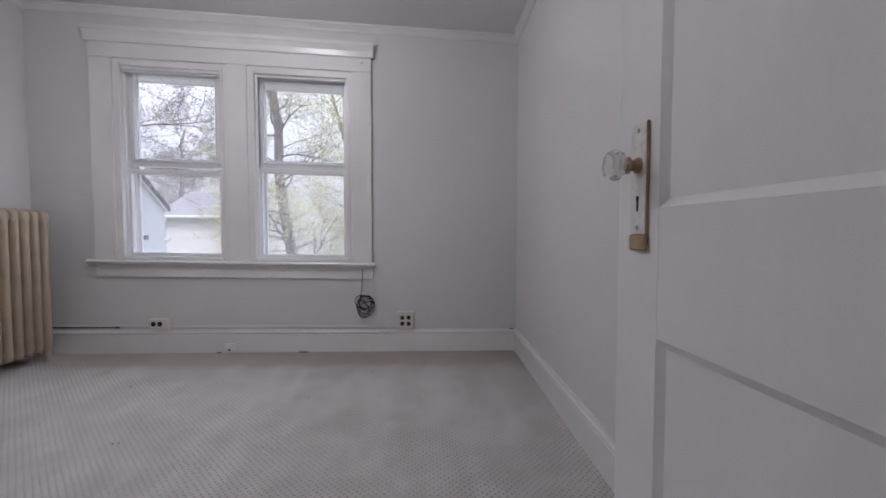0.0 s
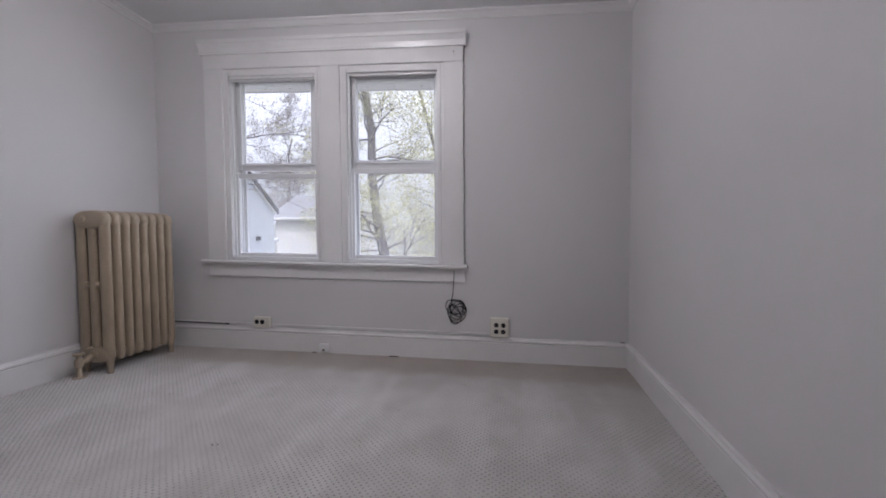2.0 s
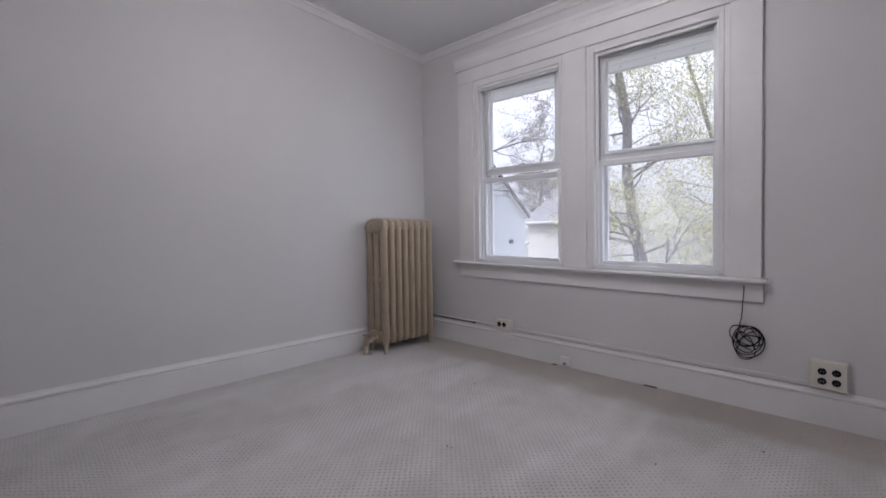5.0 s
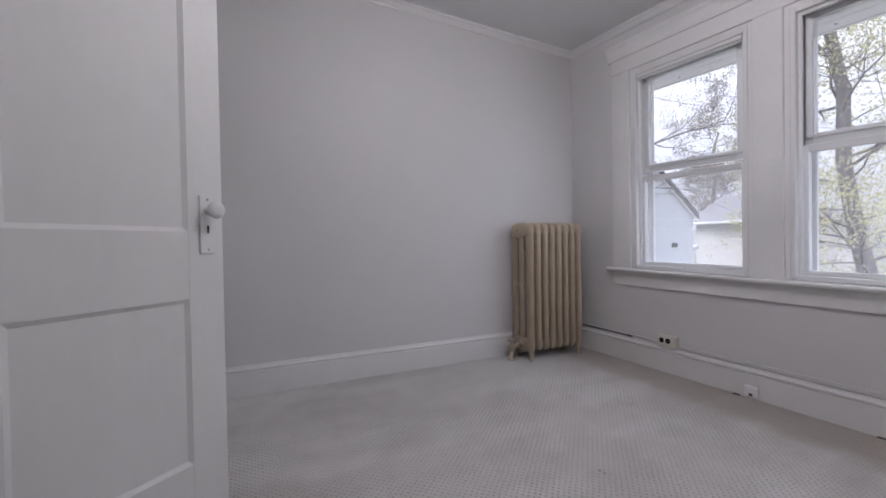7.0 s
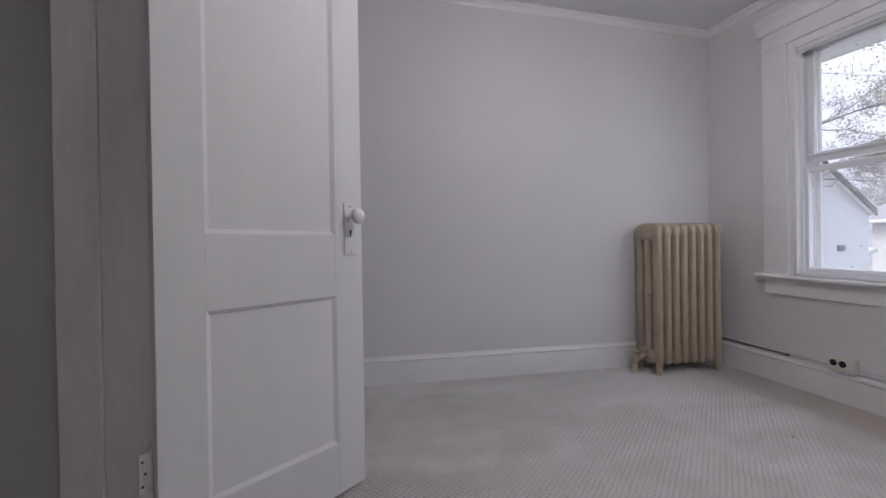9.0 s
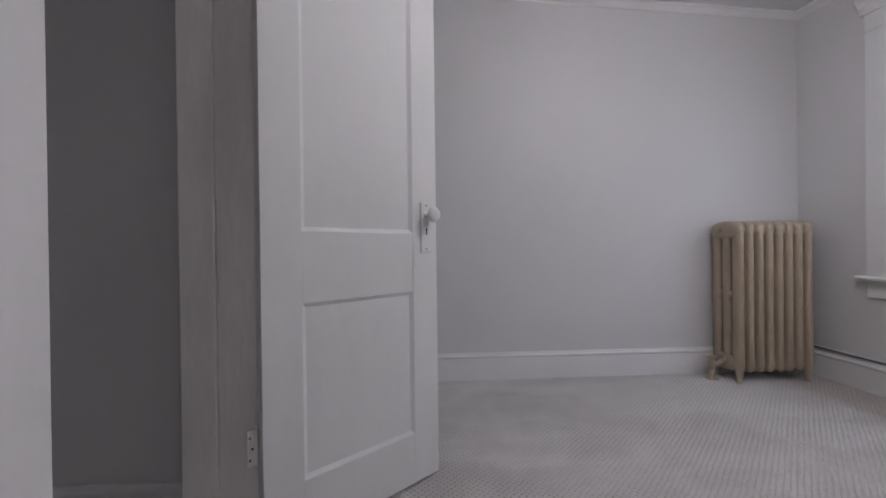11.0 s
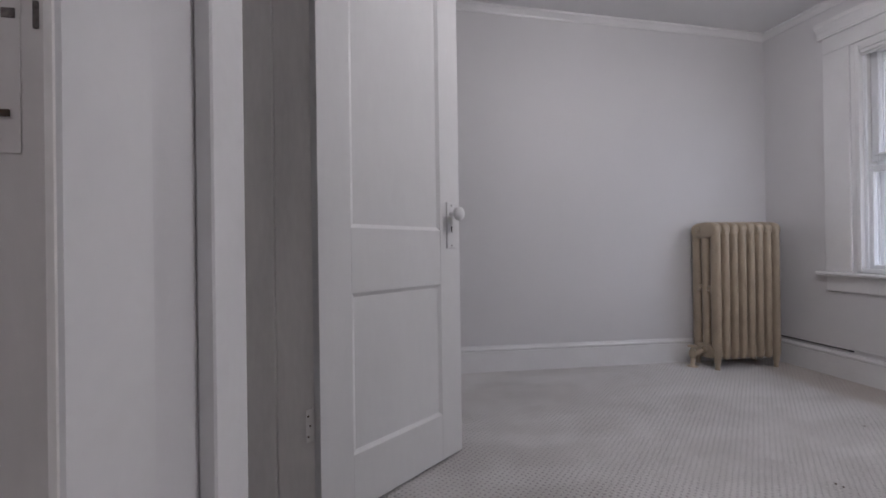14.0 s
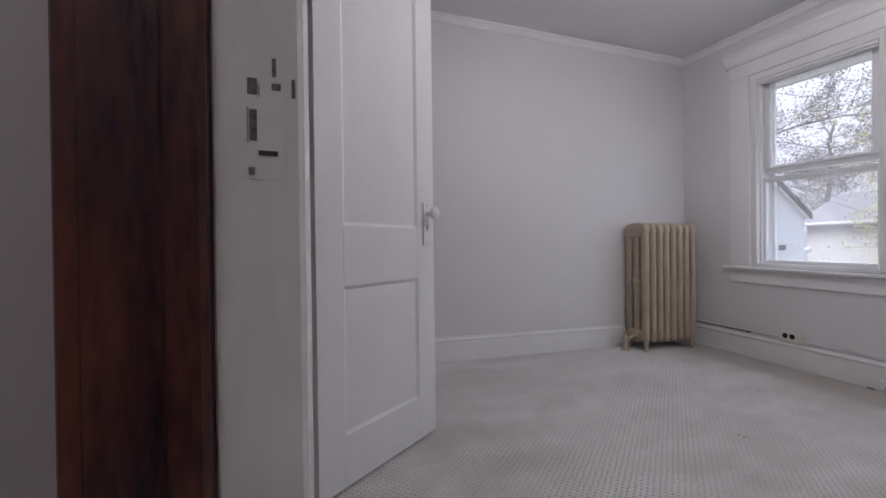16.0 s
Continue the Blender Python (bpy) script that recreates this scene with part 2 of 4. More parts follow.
def tube(points, radii, sides=8, bm=None, cap=True):
    """A round limb, cable or pipe through points, each with its radius."""
    bm = bm or bmesh.new()
    pts = [Vector(p) for p in points]
    rings = []
    side = None
    for i, p in enumerate(pts):
        d = (pts[min(i + 1, len(pts) - 1)] - pts[max(i - 1, 0)]).normalized()
        if side is None:
            side = d.orthogonal().normalized()
        side = (side - d * side.dot(d)).normalized()
        up = d.cross(side)
        r = radii[i] if isinstance(radii, (list, tuple)) else radii
        rings.append([bm.verts.new(p + (side * math.cos(k * 2 * math.pi / sides) + up * math.sin(k * 2 * math.pi / sides)) * r) for k in range(sides)])
    for r0, r1 in zip(rings, rings[1:]):
        for k in range(sides):
            bm.faces.new((r0[k], r0[(k + 1) % sides], r1[(k + 1) % sides], r1[k]))
    if cap:
        bm.faces.new(rings[0][::-1])
        bm.faces.new(rings[-1])
    return bm


def lathe(profile, sides=24, m=None):
    """A turned piece: (radius, height) pairs about z."""
    bm = bmesh.new()
    rings = [[bm.verts.new((r * math.cos(k * 2 * math.pi / sides), r * math.sin(k * 2 * math.pi / sides), z)) for k in range(sides)] for r, z in profile]
    for r0, r1 in zip(rings, rings[1:]):
        for k in range(sides):
            bm.faces.new((r0[k], r0[(k + 1) % sides], r1[(k + 1) % sides], r1[k]))
    bm.faces.new(rings[0][::-1])
    bm.faces.new(rings[-1])
    if m:
        bm.transform(m)
    return bm


# ---- the shell of the room ----
W, E, N, S = -2.745, 0.615, 2.875, -0.114
CEIL = 2.37
HALL_S = -1.60
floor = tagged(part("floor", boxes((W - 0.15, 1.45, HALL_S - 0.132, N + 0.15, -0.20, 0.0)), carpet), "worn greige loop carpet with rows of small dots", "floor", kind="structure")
ceiling = tagged(part("ceiling", sunk(boxes((W - 0.16, 1.46, HALL_S - 0.16, N + 0.16, CEIL, CEIL + 0.14))), ceiling_paint), "smooth white painted plaster ceiling", "ceiling", kind="structure")
T = CEIL + 0.03

WIN = [(-2.14, -1.425), (-1.237, -0.56)]
WZ0, WZ1 = 0.672, 2.018
wall_north = tagged(part("wall_north", sunk(boxes(
    (W - 0.15, WIN[0][0], N, N + 0.15, -0.01, T), (WIN[0][1], WIN[1][0], N, N + 0.15, -0.01, T), (WIN[1][1], E + 0.15, N, N + 0.15, -0.01, T),
    (WIN[0][0], WIN[0][1], N, N + 0.15, -0.01, WZ0), (WIN[1][0], WIN[1][1], N, N + 0.15, -0.01, WZ0),
    (WIN[0][0], WIN[0][1], N, N + 0.15, WZ1, T), (WIN[1][0], WIN[1][1], N, N + 0.15, WZ1, T))), wall_paint), "pale grey painted plaster wall round the windows", "wall", kind="structure")
wall_west = tagged(part("wall_west", sunk(boxes((W - 0.15, W, S - 0.216, N, -0.01, T))), wall_paint), "pale grey painted plaster wall behind the radiator", "wall", kind="structure")
wall_east = tagged(part("wall_east", sunk(boxes((E, E + 0.15, S, N, -0.01, T))), wall_paint), "pale grey painted plaster wall", "wall", kind="structure")
CL0, CL1, EN0, EN1, DH = -1.31, -0.623, -0.313, 0.45, 2.04
CLB = S - 0.216
wall_south = tagged(part("wall_south", sunk(boxes(
    (W, CL0, CLB, S, -0.01, T), (CL0, CL1, CLB, S, DH, T), (CL1, -0.46, CLB, S, -0.01, T), (-0.46, EN0, S - 0.132, S, -0.01, T),
    (EN0, EN1, S - 0.132, S, DH, T), (EN1, 1.30, S - 0.132, S, -0.01, T))), wall_paint), "pale grey painted wall with two doorways", "wall", kind="structure")
for dims in ((-1.56, -1.405, -1.10, CLB, -0.01, T), (-1.56, -0.46, -1.25, -1.10, -0.01, T), (-0.56, -0.46, -1.10, CLB, -0.01, T)):
    tagged(part("wall_closet", sunk(boxes(dims)), wall_paint), "shaded grey closet wall", "wall", kind="structure")
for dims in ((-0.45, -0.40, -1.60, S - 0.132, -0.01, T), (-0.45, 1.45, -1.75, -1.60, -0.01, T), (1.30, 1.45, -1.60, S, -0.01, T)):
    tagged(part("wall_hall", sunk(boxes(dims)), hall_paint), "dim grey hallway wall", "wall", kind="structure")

BASE = [(0, 0), (0.016, 0), (0.016, 0.128), (0.012, 0.133), (0.020, 0.138), (0.021, 0.148), (0.014, 0.156), (0.011, 0.166), (0, 0.166)]
CROWN = [(0, -0.045), (0.008, -0.045), (0.011, -0.036), (0.030, -0.016), (0.040, -0.012), (0.042, 0.004), (0, 0.004)]
for a, b, out in (((W, N, 0), (E, N, 0), (0, -1)), ((W, S, 0), (W, N, 0), (1, 0)), ((E, S, 0), (E, N, 0), (-1, 0)),
                  ((W, S, 0), (-1.435, S, 0), (0, 1)), ((0.565, S, 0), (E, S, 0), (0, 1)), ((-1.405, CLB, 0), (-1.405, -1.10, 0), (1, 0))):
    tagged(part("baseboard", sunk(run(BASE, a, b, out)), trim_paint), "tall white painted wooden baseboard with moulded top", "baseboard", kind="structure")
for a, b, out in (((W, N, CEIL), (E, N, CEIL), (0, -1)), ((W, S, CEIL), (W, N, CEIL), (1, 0)), ((E, S, CEIL), (E, N, CEIL), (-1, 0)), ((W, S, CEIL), (E, S, CEIL), (0, 1))):
    tagged(part("crown_moulding", sunk(run(CROWN, a, b, out)), trim_paint), "narrow white painted crown moulding", "trim", kind="structure")


# ---- the pair of windows ----
def flat(name, dims, mat, parent=None, label="", bevel=0.0025):
    return part(name, sunk(bevelled(boxes(dims), bevel)), mat, parent, label)


FY = N - 0.019
trim = base_of("window_trim", label="wide white painted casing with moulded head cap", category="window trim", kind="structure")
for x0, x1 in ((-2.315, -2.165), (-1.400, -1.262), (-0.535, -0.41)):
    flat("side_casing", (x0, x1, FY, N, 0.66, 2.04), trim_paint, trim)
flat("head_casing", (-2.316, -0.409, FY - 0.002, N, 2.04, 2.14), trim_paint, trim)
CAP = [(0, 2.138), (0.034, 2.138), (0.036, 2.150), (0.030, 2.154), (0.034, 2.178), (0.048, 2.205), (0.056, 2.212), (0.058, 2.234), (0, 2.234)]
part("head_cap", sunk(run(CAP, (-2.335, N, 0), (-0.39, N, 0), (0, -1))), trim_paint, trim)
STOOL = [(0, 0.637), (0.050, 0.637), (0.057, 0.643), (0.059, 0.650), (0.056, 0.657), (0.050, 0.661), (0, 0.661)]
part("stool", sunk(run(STOOL, (-2.345, N, 0), (-0.385, N, 0), (0, -1))), trim_paint, trim, "white painted window stool")
flat("apron", (-2.312, -0.403, FY + 0.004, N, 0.54, 0.6368), trim_paint, trim)
for (x0, x1) in WIN:
    for bx0, bx1, bz0, bz1 in ((x0 - 0.025, x0, 0.661, 2.04), (x1, x1 + 0.025, 0.661, 2.04), (x0, x1, WZ1 - 0.003, 2.04)):
        flat("inner_bead", (bx0, bx1, FY + 0.010, N, bz0, bz1), trim_paint, trim)


def sash(parent, x0, x1, z0, z1, y, stile, top, bottom, wide=0.0):
    s = part("sash", sunk(bevelled(boxes((x0, x0 + stile, y, y + 0.034, z0, z1), (x1 - stile - wide, x1, y, y + 0.034, z0, z1),
             (x0 + stile, x1 - stile - wide, y + 0.001, y + 0.033, z1 - top, z1), (x0 + stile, x1 - stile - wide, y + 0.001, y + 0.033, z0, z0 + bottom)), 0.003)), vinyl, parent)
    g = part("pane", sunk(boxes((x0 + stile - 0.004, x1 - stile - wide + 0.004, y + 0.014, y + 0.018, z0 + bottom - 0.004, z1 - top + 0.004))), pane_glass, s, "clear window glass")
    g.visible_shadow = False
    return s


def window(k, x0, x1, slit, wide, zm):
    w = base_of("window_%d" % k, label="white double-hung sash window with clear panes", category="window", kind="structure")
    y0, y1 = N - 0.012, N + 0.15
    for name, dims in (("jamb", (x0, x0 + 0.022, y0, y1, WZ0, WZ1)), ("jamb", (x1 - 0.022, x1, y0, y1, WZ0, WZ1)),
                       ("head_jamb", (x0 + 0.022, x1 - 0.022, y0 + 0.003, y1, WZ1 - 0.025, WZ1)), ("sill", (x0 + 0.022, x1 - 0.022, y0 + 0.003, y1 + 0.05, WZ0 - 0.008, WZ0 + 0.016))):
        flat(name, dims, trim_paint if name != "sill" else vinyl, w)
    a, b = x0 + 0.022, x1 - 0.022
    # stops and tracks that step back towards the glass
    for c, d, e, f in ((a, a + 0.014, N + 0.016, N + 0.0295), (b - 0.014, b, N + 0.016, N + 0.0295), (a, a + 0.012, N + 0.103, N + 0.110), (b - 0.012, b, N + 0.103, N + 0.110)):
        flat("track", (c, d, e, f, WZ0 + 0.016, WZ1 - 0.025), vinyl, w, bevel=0.001)
    flat("head_stop", (a + 0.014, b - 0.014, N + 0.012, N + 0.0295, WZ1 - 0.043, WZ1 - 0.025), trim_paint, w, bevel=0.002)
    sash(w, a + 0.003, b - 0.003, WZ0 + 0.016, zm - slit, N + 0.031, 0.029, 0.036, 0.024)
    sash(w, a + 0.003, b - 0.003, zm + slit * 0.2, WZ1 - 0.027, N + 0.068, 0.034, 0.024, 0.052, wide)
    # storm frame outside
    part("storm_frame", sunk(bevelled(boxes((a, a + 0.026, N + 0.125, N + 0.145, WZ0 + 0.016, WZ1 - 0.026), (b - 0.026, b, N + 0.125, N + 0.145, WZ0 + 0.016, WZ1 - 0.026),
         (a + 0.026, b - 0.026, N + 0.126, N + 0.144, zm + 0.054, zm + 0.072), (a + 0.026, b - 0.026, N + 0.126, N + 0.144, WZ1 - 0.040, WZ1 - 0.026)), 0.002)), vinyl, w)
    flat("rail_lip", (a + 0.006, b - 0.006, N + 0.0565, N + 0.0675, zm + slit * 0.2 + 0.034, zm + slit * 0.2 + 0.041), vinyl, w)
    flat("sash_lock", ((a + b) / 2 - 0.03, (a + b) / 2 + 0.03, N + 0.0655, N + 0.084, zm + 0.056, zm + 0.068), vinyl, w, "small white sash lock")
    if wide:
        flat("shade_rail", (a + 0.004, b - 0.004, N - 0.008, N + 0.0115, WZ1 - 0.050, WZ1 - 0.027), trim_paint, w, "narrow white shade rail", bevel=0.004)
        flat("shade_lip", (a + 0.004, b - 0.004, N - 0.002, N + 0.0115, WZ1 - 0.064, WZ1 - 0.053), trim_paint, w, bevel=0.003)
    return w


window(1, *WIN[0], 0.022, 0.036, 1.320)
window(2, *WIN[1], 0.002, 0.0, 1.338)


# ---- doorways ----
def casing_set(name, x0, x1, y, out, label, mat, wide=0.105, thick=0.02):
    f = base_of(name, label=label, category="door frame", kind="structure")
    lo, hi = (y, y + thick * out) if out > 0 else (y + thick * out, y)
    flat("side_casing", (x0 - wide, x0 - 0.004, lo, hi, 0, DH + 0.004), mat, f)
    flat("side_casing", (x1 + 0.004, x1 + wide, lo, hi, 0, DH + 0.004), mat, f)
    flat("head_casing", (x0 - wide - 0.008, x1 + wide + 0.008, lo - (0.002 if out < 0 else 0), hi + (0.002 if out > 0 else 0), DH + 0.004, DH + 0.13), mat, f)
    return f


f = casing_set("door_frame_entry", EN0 + 0.015, EN1 - 0.015, S, 1, "white painted door casing round the entry", trim_paint, wide=0.099, thick=0.031)
flat("jamb", (EN0, EN0 + 0.015, S - 0.041, S + 0.029, 0, DH - 0.015), old_paint, f, "scuffed white painted jamb face")
flat("jamb", (EN1 - 0.015, EN1, S - 0.041, S + 0.029, 0, DH - 0.015), old_paint, f)
flat("head_jamb", (EN0, EN1, S - 0.041, S + 0.027, DH - 0.015, DH), old_paint, f)
flat("stained_jamb", (EN0, EN0 + 0.0155, S - 0.134, S - 0.0415, 0, DH - 0.015), dark_wood, f, "dark stained wooden jamb")
flat("stained_jamb", (EN1 - 0.0155, EN1, S - 0.134, S - 0.0415, 0, DH - 0.015), dark_wood, f, "dark stained wooden jamb")
flat("stained_head", (EN0, EN1, S - 0.134, S - 0.0415, DH - 0.015, DH), dark_wood, f, "dark stained wooden jamb")
for x0, x1 in ((EN0 + 0.0155, EN0 + 0.027), (EN1 - 0.027, EN1 - 0.0155)):
    flat("stop", (x0, x1, S - 0.076, S - 0.0425, 0, DH - 0.03), dark_wood, f, "dark stained door stop", bevel=0.005)
casing_set("door_frame_hall", EN0 + 0.015, EN1 - 0.015, S - 0.132, -1, "dark stained wooden casing on the hall side", dark_wood, wide=0.085)

worn_steel = material("worn_dark_steel", (0.15, 0.13, 0.118), rough=0.6, metal=0.2, vary=0.75, scale=180, fine=500, bump=0.3)
chipped = material("chipped_steel", (0.42, 0.38, 0.35), rough=0.5, metal=0.2, vary=0.4, scale=220, fine=500, bump=0.3)
# strike plate, let into the jamb
sp = base_of("strike_plate", label="painted-over steel strike plate on the entry jamb", category="strike plate")
jx = EN0 + 0.0152
part("plate", sunk(boxes((jx, jx + 0.0004, -0.132, -0.099, 0.880, 0.990))), old_paint, sp)
for y0, y1, z0, z1 in ((-0.1262, -0.1200, 0.912, 0.938), (-0.1275, -0.1195, 0.950, 0.964), (-0.1085, -0.1010, 0.955, 0.961), (-0.1080, -0.1045, 0.966, 0.982), (-0.0925, -0.0895, 0.950, 0.966)):
    part("latch_hole", sunk(bevelled(boxes((jx - 0.001, jx + 0.0009, y0, y1, z0, z1)), 0.0008, 2)), worn_steel, sp, "dark worn latch hole")
for y0, y1, z0, z1 in ((-0.1285, -0.1262, 0.910, 0.940), (-0.1195, -0.1175, 0.948, 0.960)):
    part("chipped_edge", sunk(bevelled(boxes((jx - 0.001, jx + 0.0007, y0, y1, z0, z1)), 0.0006, 1)), chipped, sp, "grey metal where paint has chipped")
part("scratch", sunk(boxes((jx + 0.0006, jx + 0.0014, -0.119, -0.104, 0.900, 0.904))), dust, sp, "brown scratch")
part("screw", sunk(boxes((jx + 0.0006, jx + 0.0014, -0.127, -0.122, 0.884, 0.890))), nickel, sp)

g = casing_set("door_frame_closet", CL0 + 0.015, CL1 - 0.015, S, 1, "white painted casing round the closet doorway", trim_paint)
for x0, x1 in ((CL0, CL0 + 0.012), (CL1 - 0.012, CL1)):
    flat("jamb", (x0, x1, S - 0.123, S + 0.017, 0, DH - 0.012), old_paint, g, "yellowed white painted jamb")
    flat("reveal", (x0 - 0.002, x1 + 0.002, CLB - 0.004, S - 0.124, 0, DH - 0.012), old_paint, g, bevel=0.004)
flat("head_jamb", (CL0, CL1, CLB, S + 0.017, DH - 0.012, DH), old_paint, g)
tagged(flat("closet_cleat", (-1.405, -1.387, -1.09, CLB - 0.01, 1.60, 1.66), old_paint), "painted wooden shelf cleat on the closet wall", "cleat")


# ---- doors ----
def panel_door(name, w, h, lock0, lock1, bottom, stile, m, tags):
    """Two sunk panels; the hinge side at x = 0, the seen face at y = 0, 35 mm thick."""
    d = base_of(name, m, **tags)
    t, top = 0.035, h - 0.12
    for x0, x1 in ((0, stile), (w - stile, w)):
        part("stile", bevelled(boxes((x0, x1, 0, t, 0.012, h)), 0.0010), door_paint, d)
    for z0, z1 in ((0.012, bottom), (lock0, lock1), (top, h)):
        part("rail", bevelled(boxes((stile, w - stile, 0.0002, t - 0.0002, z0, z1)), 0.0004), door_paint, d)
    for z0, z1 in ((bottom, lock0), (lock1, top)):
        part("panel", boxes((stile - 0.006, w - stile + 0.006, 0.0085, t - 0.0085, z0 - 0.006, z1 + 0.006)), door_paint, d)
        # sloped sticking round the panel on both faces
        bm = bmesh.new()
        for y_out, y_in in ((0.0010, 0.0087), (t - 0.0010, t - 0.0087)):
            o = [bm.verts.new((x, y_out, z)) for x, z in ((stile, z0), (w - stile, z0), (w - stile, z1), (stile, z1))]
            i = [bm.verts.new((x, y_in, z)) for x, z in ((stile + 0.013, z0 + 0.013), (w - stile - 0.013, z0 + 0.013), (w - stile - 0.013, z1 - 0.013), (stile + 0.013, z1 - 0.013))]
            for k in range(4):
                bm.faces.new((o[k], o[(k + 1) % 4], i[(k + 1) % 4], i[k]))
        part("sticking", bm, door_paint, d)
    return d


def knob_pair(door, s, z, plate, mats, glass):
    """Escutcheon and knob on the seen face, and a knob on the far face."""
    w2, z0, z1 = plate
    pm, km, sm = mats
    e = part("escutcheon", bevelled(boxes((s - w2 + 0.001, s + w2 - 0.001, -0.0065, -0.0045, z0 + 0.001, z1 - 0.001)), 0.0009), pm, door, "long escutcheon plate with a keyhole")
    part("plate_edge", bevelled(boxes((s - w2, s + w2, -0.0046, 0.0, z0, z1)), 0.0008), sm, e)
    part("keyhole", boxes((s - 0.003, s + 0.003, -0.0066, -0.004, z - 0.072, z - 0.052)), black, e, "dark keyhole")
    part("keyhole_eye", lathe([(0.0045, 0.004), (0.0045, 0.0068)], 12, pose(s, 0, z - 0.052, 90)), black, e)
    for dz in (z0 + 0.012, z1 - 0.012):
        part("screw", lathe([(0.004, 0.0055), (0.004, 0.0072), (0.002, 0.0078)], 10, pose(s, 0, dz, 90)), nickel, e)
    part("shank", lathe([(0.013, 0.004), (0.013, 0.009), (0.009, 0.012), (0.008, 0.032)], 16, pose(s, 0, z, 90)), sm, door, "short metal knob shank", True)
    if glass:
        k = lathe([(0.010, 0.028), (0.015, 0.031), (0.0235, 0.039), (0.025, 0.048), (0.021, 0.056), (0.010, 0.060)], 8, pose(s, 0, z, 90))
        part("knob", k, km, door, "faceted clear glass knob")
        part("collar", lathe([(0.014, 0.024), (0.014, 0.030), (0.011, 0.032)], 16, pose(s, 0, z, 90)), sm, door)
    else:
        k = lathe([(0.009, 0.028), (0.017, 0.031), (0.025, 0.038), (0.0275, 0.046), (0.025, 0.054), (0.016, 0.060), (0.006, 0.062)], 24, pose(s, 0, z, 90))
        part("knob", k, km, door, "round white painted knob", True)
    back = lathe([(0.016, 0.0), (0.016, 0.004), (0.009, 0.008), (0.009, 0.028), (0.022, 0.034), (0.027, 0.046), (0.022, 0.056), (0.008, 0.060)], 20, pose(s, 0.035, z, -90))
    part("far_knob", back, km, door, "", True)


# entry door, swung wide open along the east wall
ENTRY_W = 0.755
a = math.radians(3.5)
free = Vector((0.335, 0.700, 0))
along = Vector((-math.sin(a), math.cos(a), 0))
m = Matrix.Translation(free - along * ENTRY_W) @ Matrix(((along.x, along.y, 0, 0), (along.y, -along.x, 0, 0), (0, 0, 1, 0), (0, 0, 0, 1)))
door_1 = panel_door("door_1", ENTRY_W, 2.02, 0.688, 0.886, 0.19, 0.114, m, dict(label="white painted two-panel entry door standing wide open", category="door", kind="structure"))
plate_paint = material("chipped_plate_paint", (0.70, 0.68, 0.65), rough=0.4, vary=0.2, scale=60, fine=300, bump=0.2)
knob_pair(door_1, ENTRY_W - 0.068, 0.954, (0.0215, 0.844, 1.021), (plate_paint, knob_glass, brass), True)
part("plate_lip", bevelled(boxes((ENTRY_W - 0.0895, ENTRY_W - 0.0465, -0.008, -0.0002, 0.820, 0.8438)), 0.002), brass, door_1, "bare brown brass lip below the plate")
for z in (0.25, 1.75):
    part("hinge", lathe([(0.006, 0), (0.006, 0.09)], 10, pose(-0.004, 0.038, z)), nickel, door_1, "painted steel hinge")

# closet door, swung back past square
tl, u = Vector((-1.345, -0.02, 0)), Vector((-0.6498, 0.7601, 0)).normalized()
hinge = tl - u * 0.116
m = Matrix.Translation(hinge) @ Matrix(((u.x, -u.y, 0, 0), (u.y, u.x, 0, 0), (0, 0, 1, 0), (0, 0, 0, 1)))
door_2 = panel_door("door_2", 0.645, 2.01, 0.697, 0.905, 0.188, 0.116, m, dict(label="white painted two-panel closet door standing open", category="door", kind="structure"))
knob_pair(door_2, 0.590, 0.972, (0.026, 0.836, 1.019), (door_paint, door_paint, door_paint), False)
for z in (0.27, 1.72):
    hg = part("hinge", bevelled(boxes((-0.030, -0.003, 0.028, 0.031, z, z + 0.095)), 0.0008), old_paint, door_2, "painted-over butt hinge")
    part("pin", lathe([(0.0055, -0.006), (0.0055, 0.101)], 10, pose(-0.004, 0.036, z)), old_paint, hg)
    for k in range(3):
        part("screw", boxes((-0.026 + 0.006 * (k % 2), -0.021 + 0.006 * (k % 2), 0.0268, 0.0278, z + 0.014 + 0.030 * k, z + 0.020 + 0.030 * k)), dust, hg)


# ---- radiator ----
def skin(bm, rings):
    n = len(rings[0])
    for r0, r1 in zip(rings, rings[1:]):
        for j in range(n):
            bm.faces.new((r0[j], r0[(j + 1) % n], r1[(j + 1) % n], r1[j]))
    bm.faces.new(rings[0][::-1])
    bm.faces.new(rings[-1])
    return bm


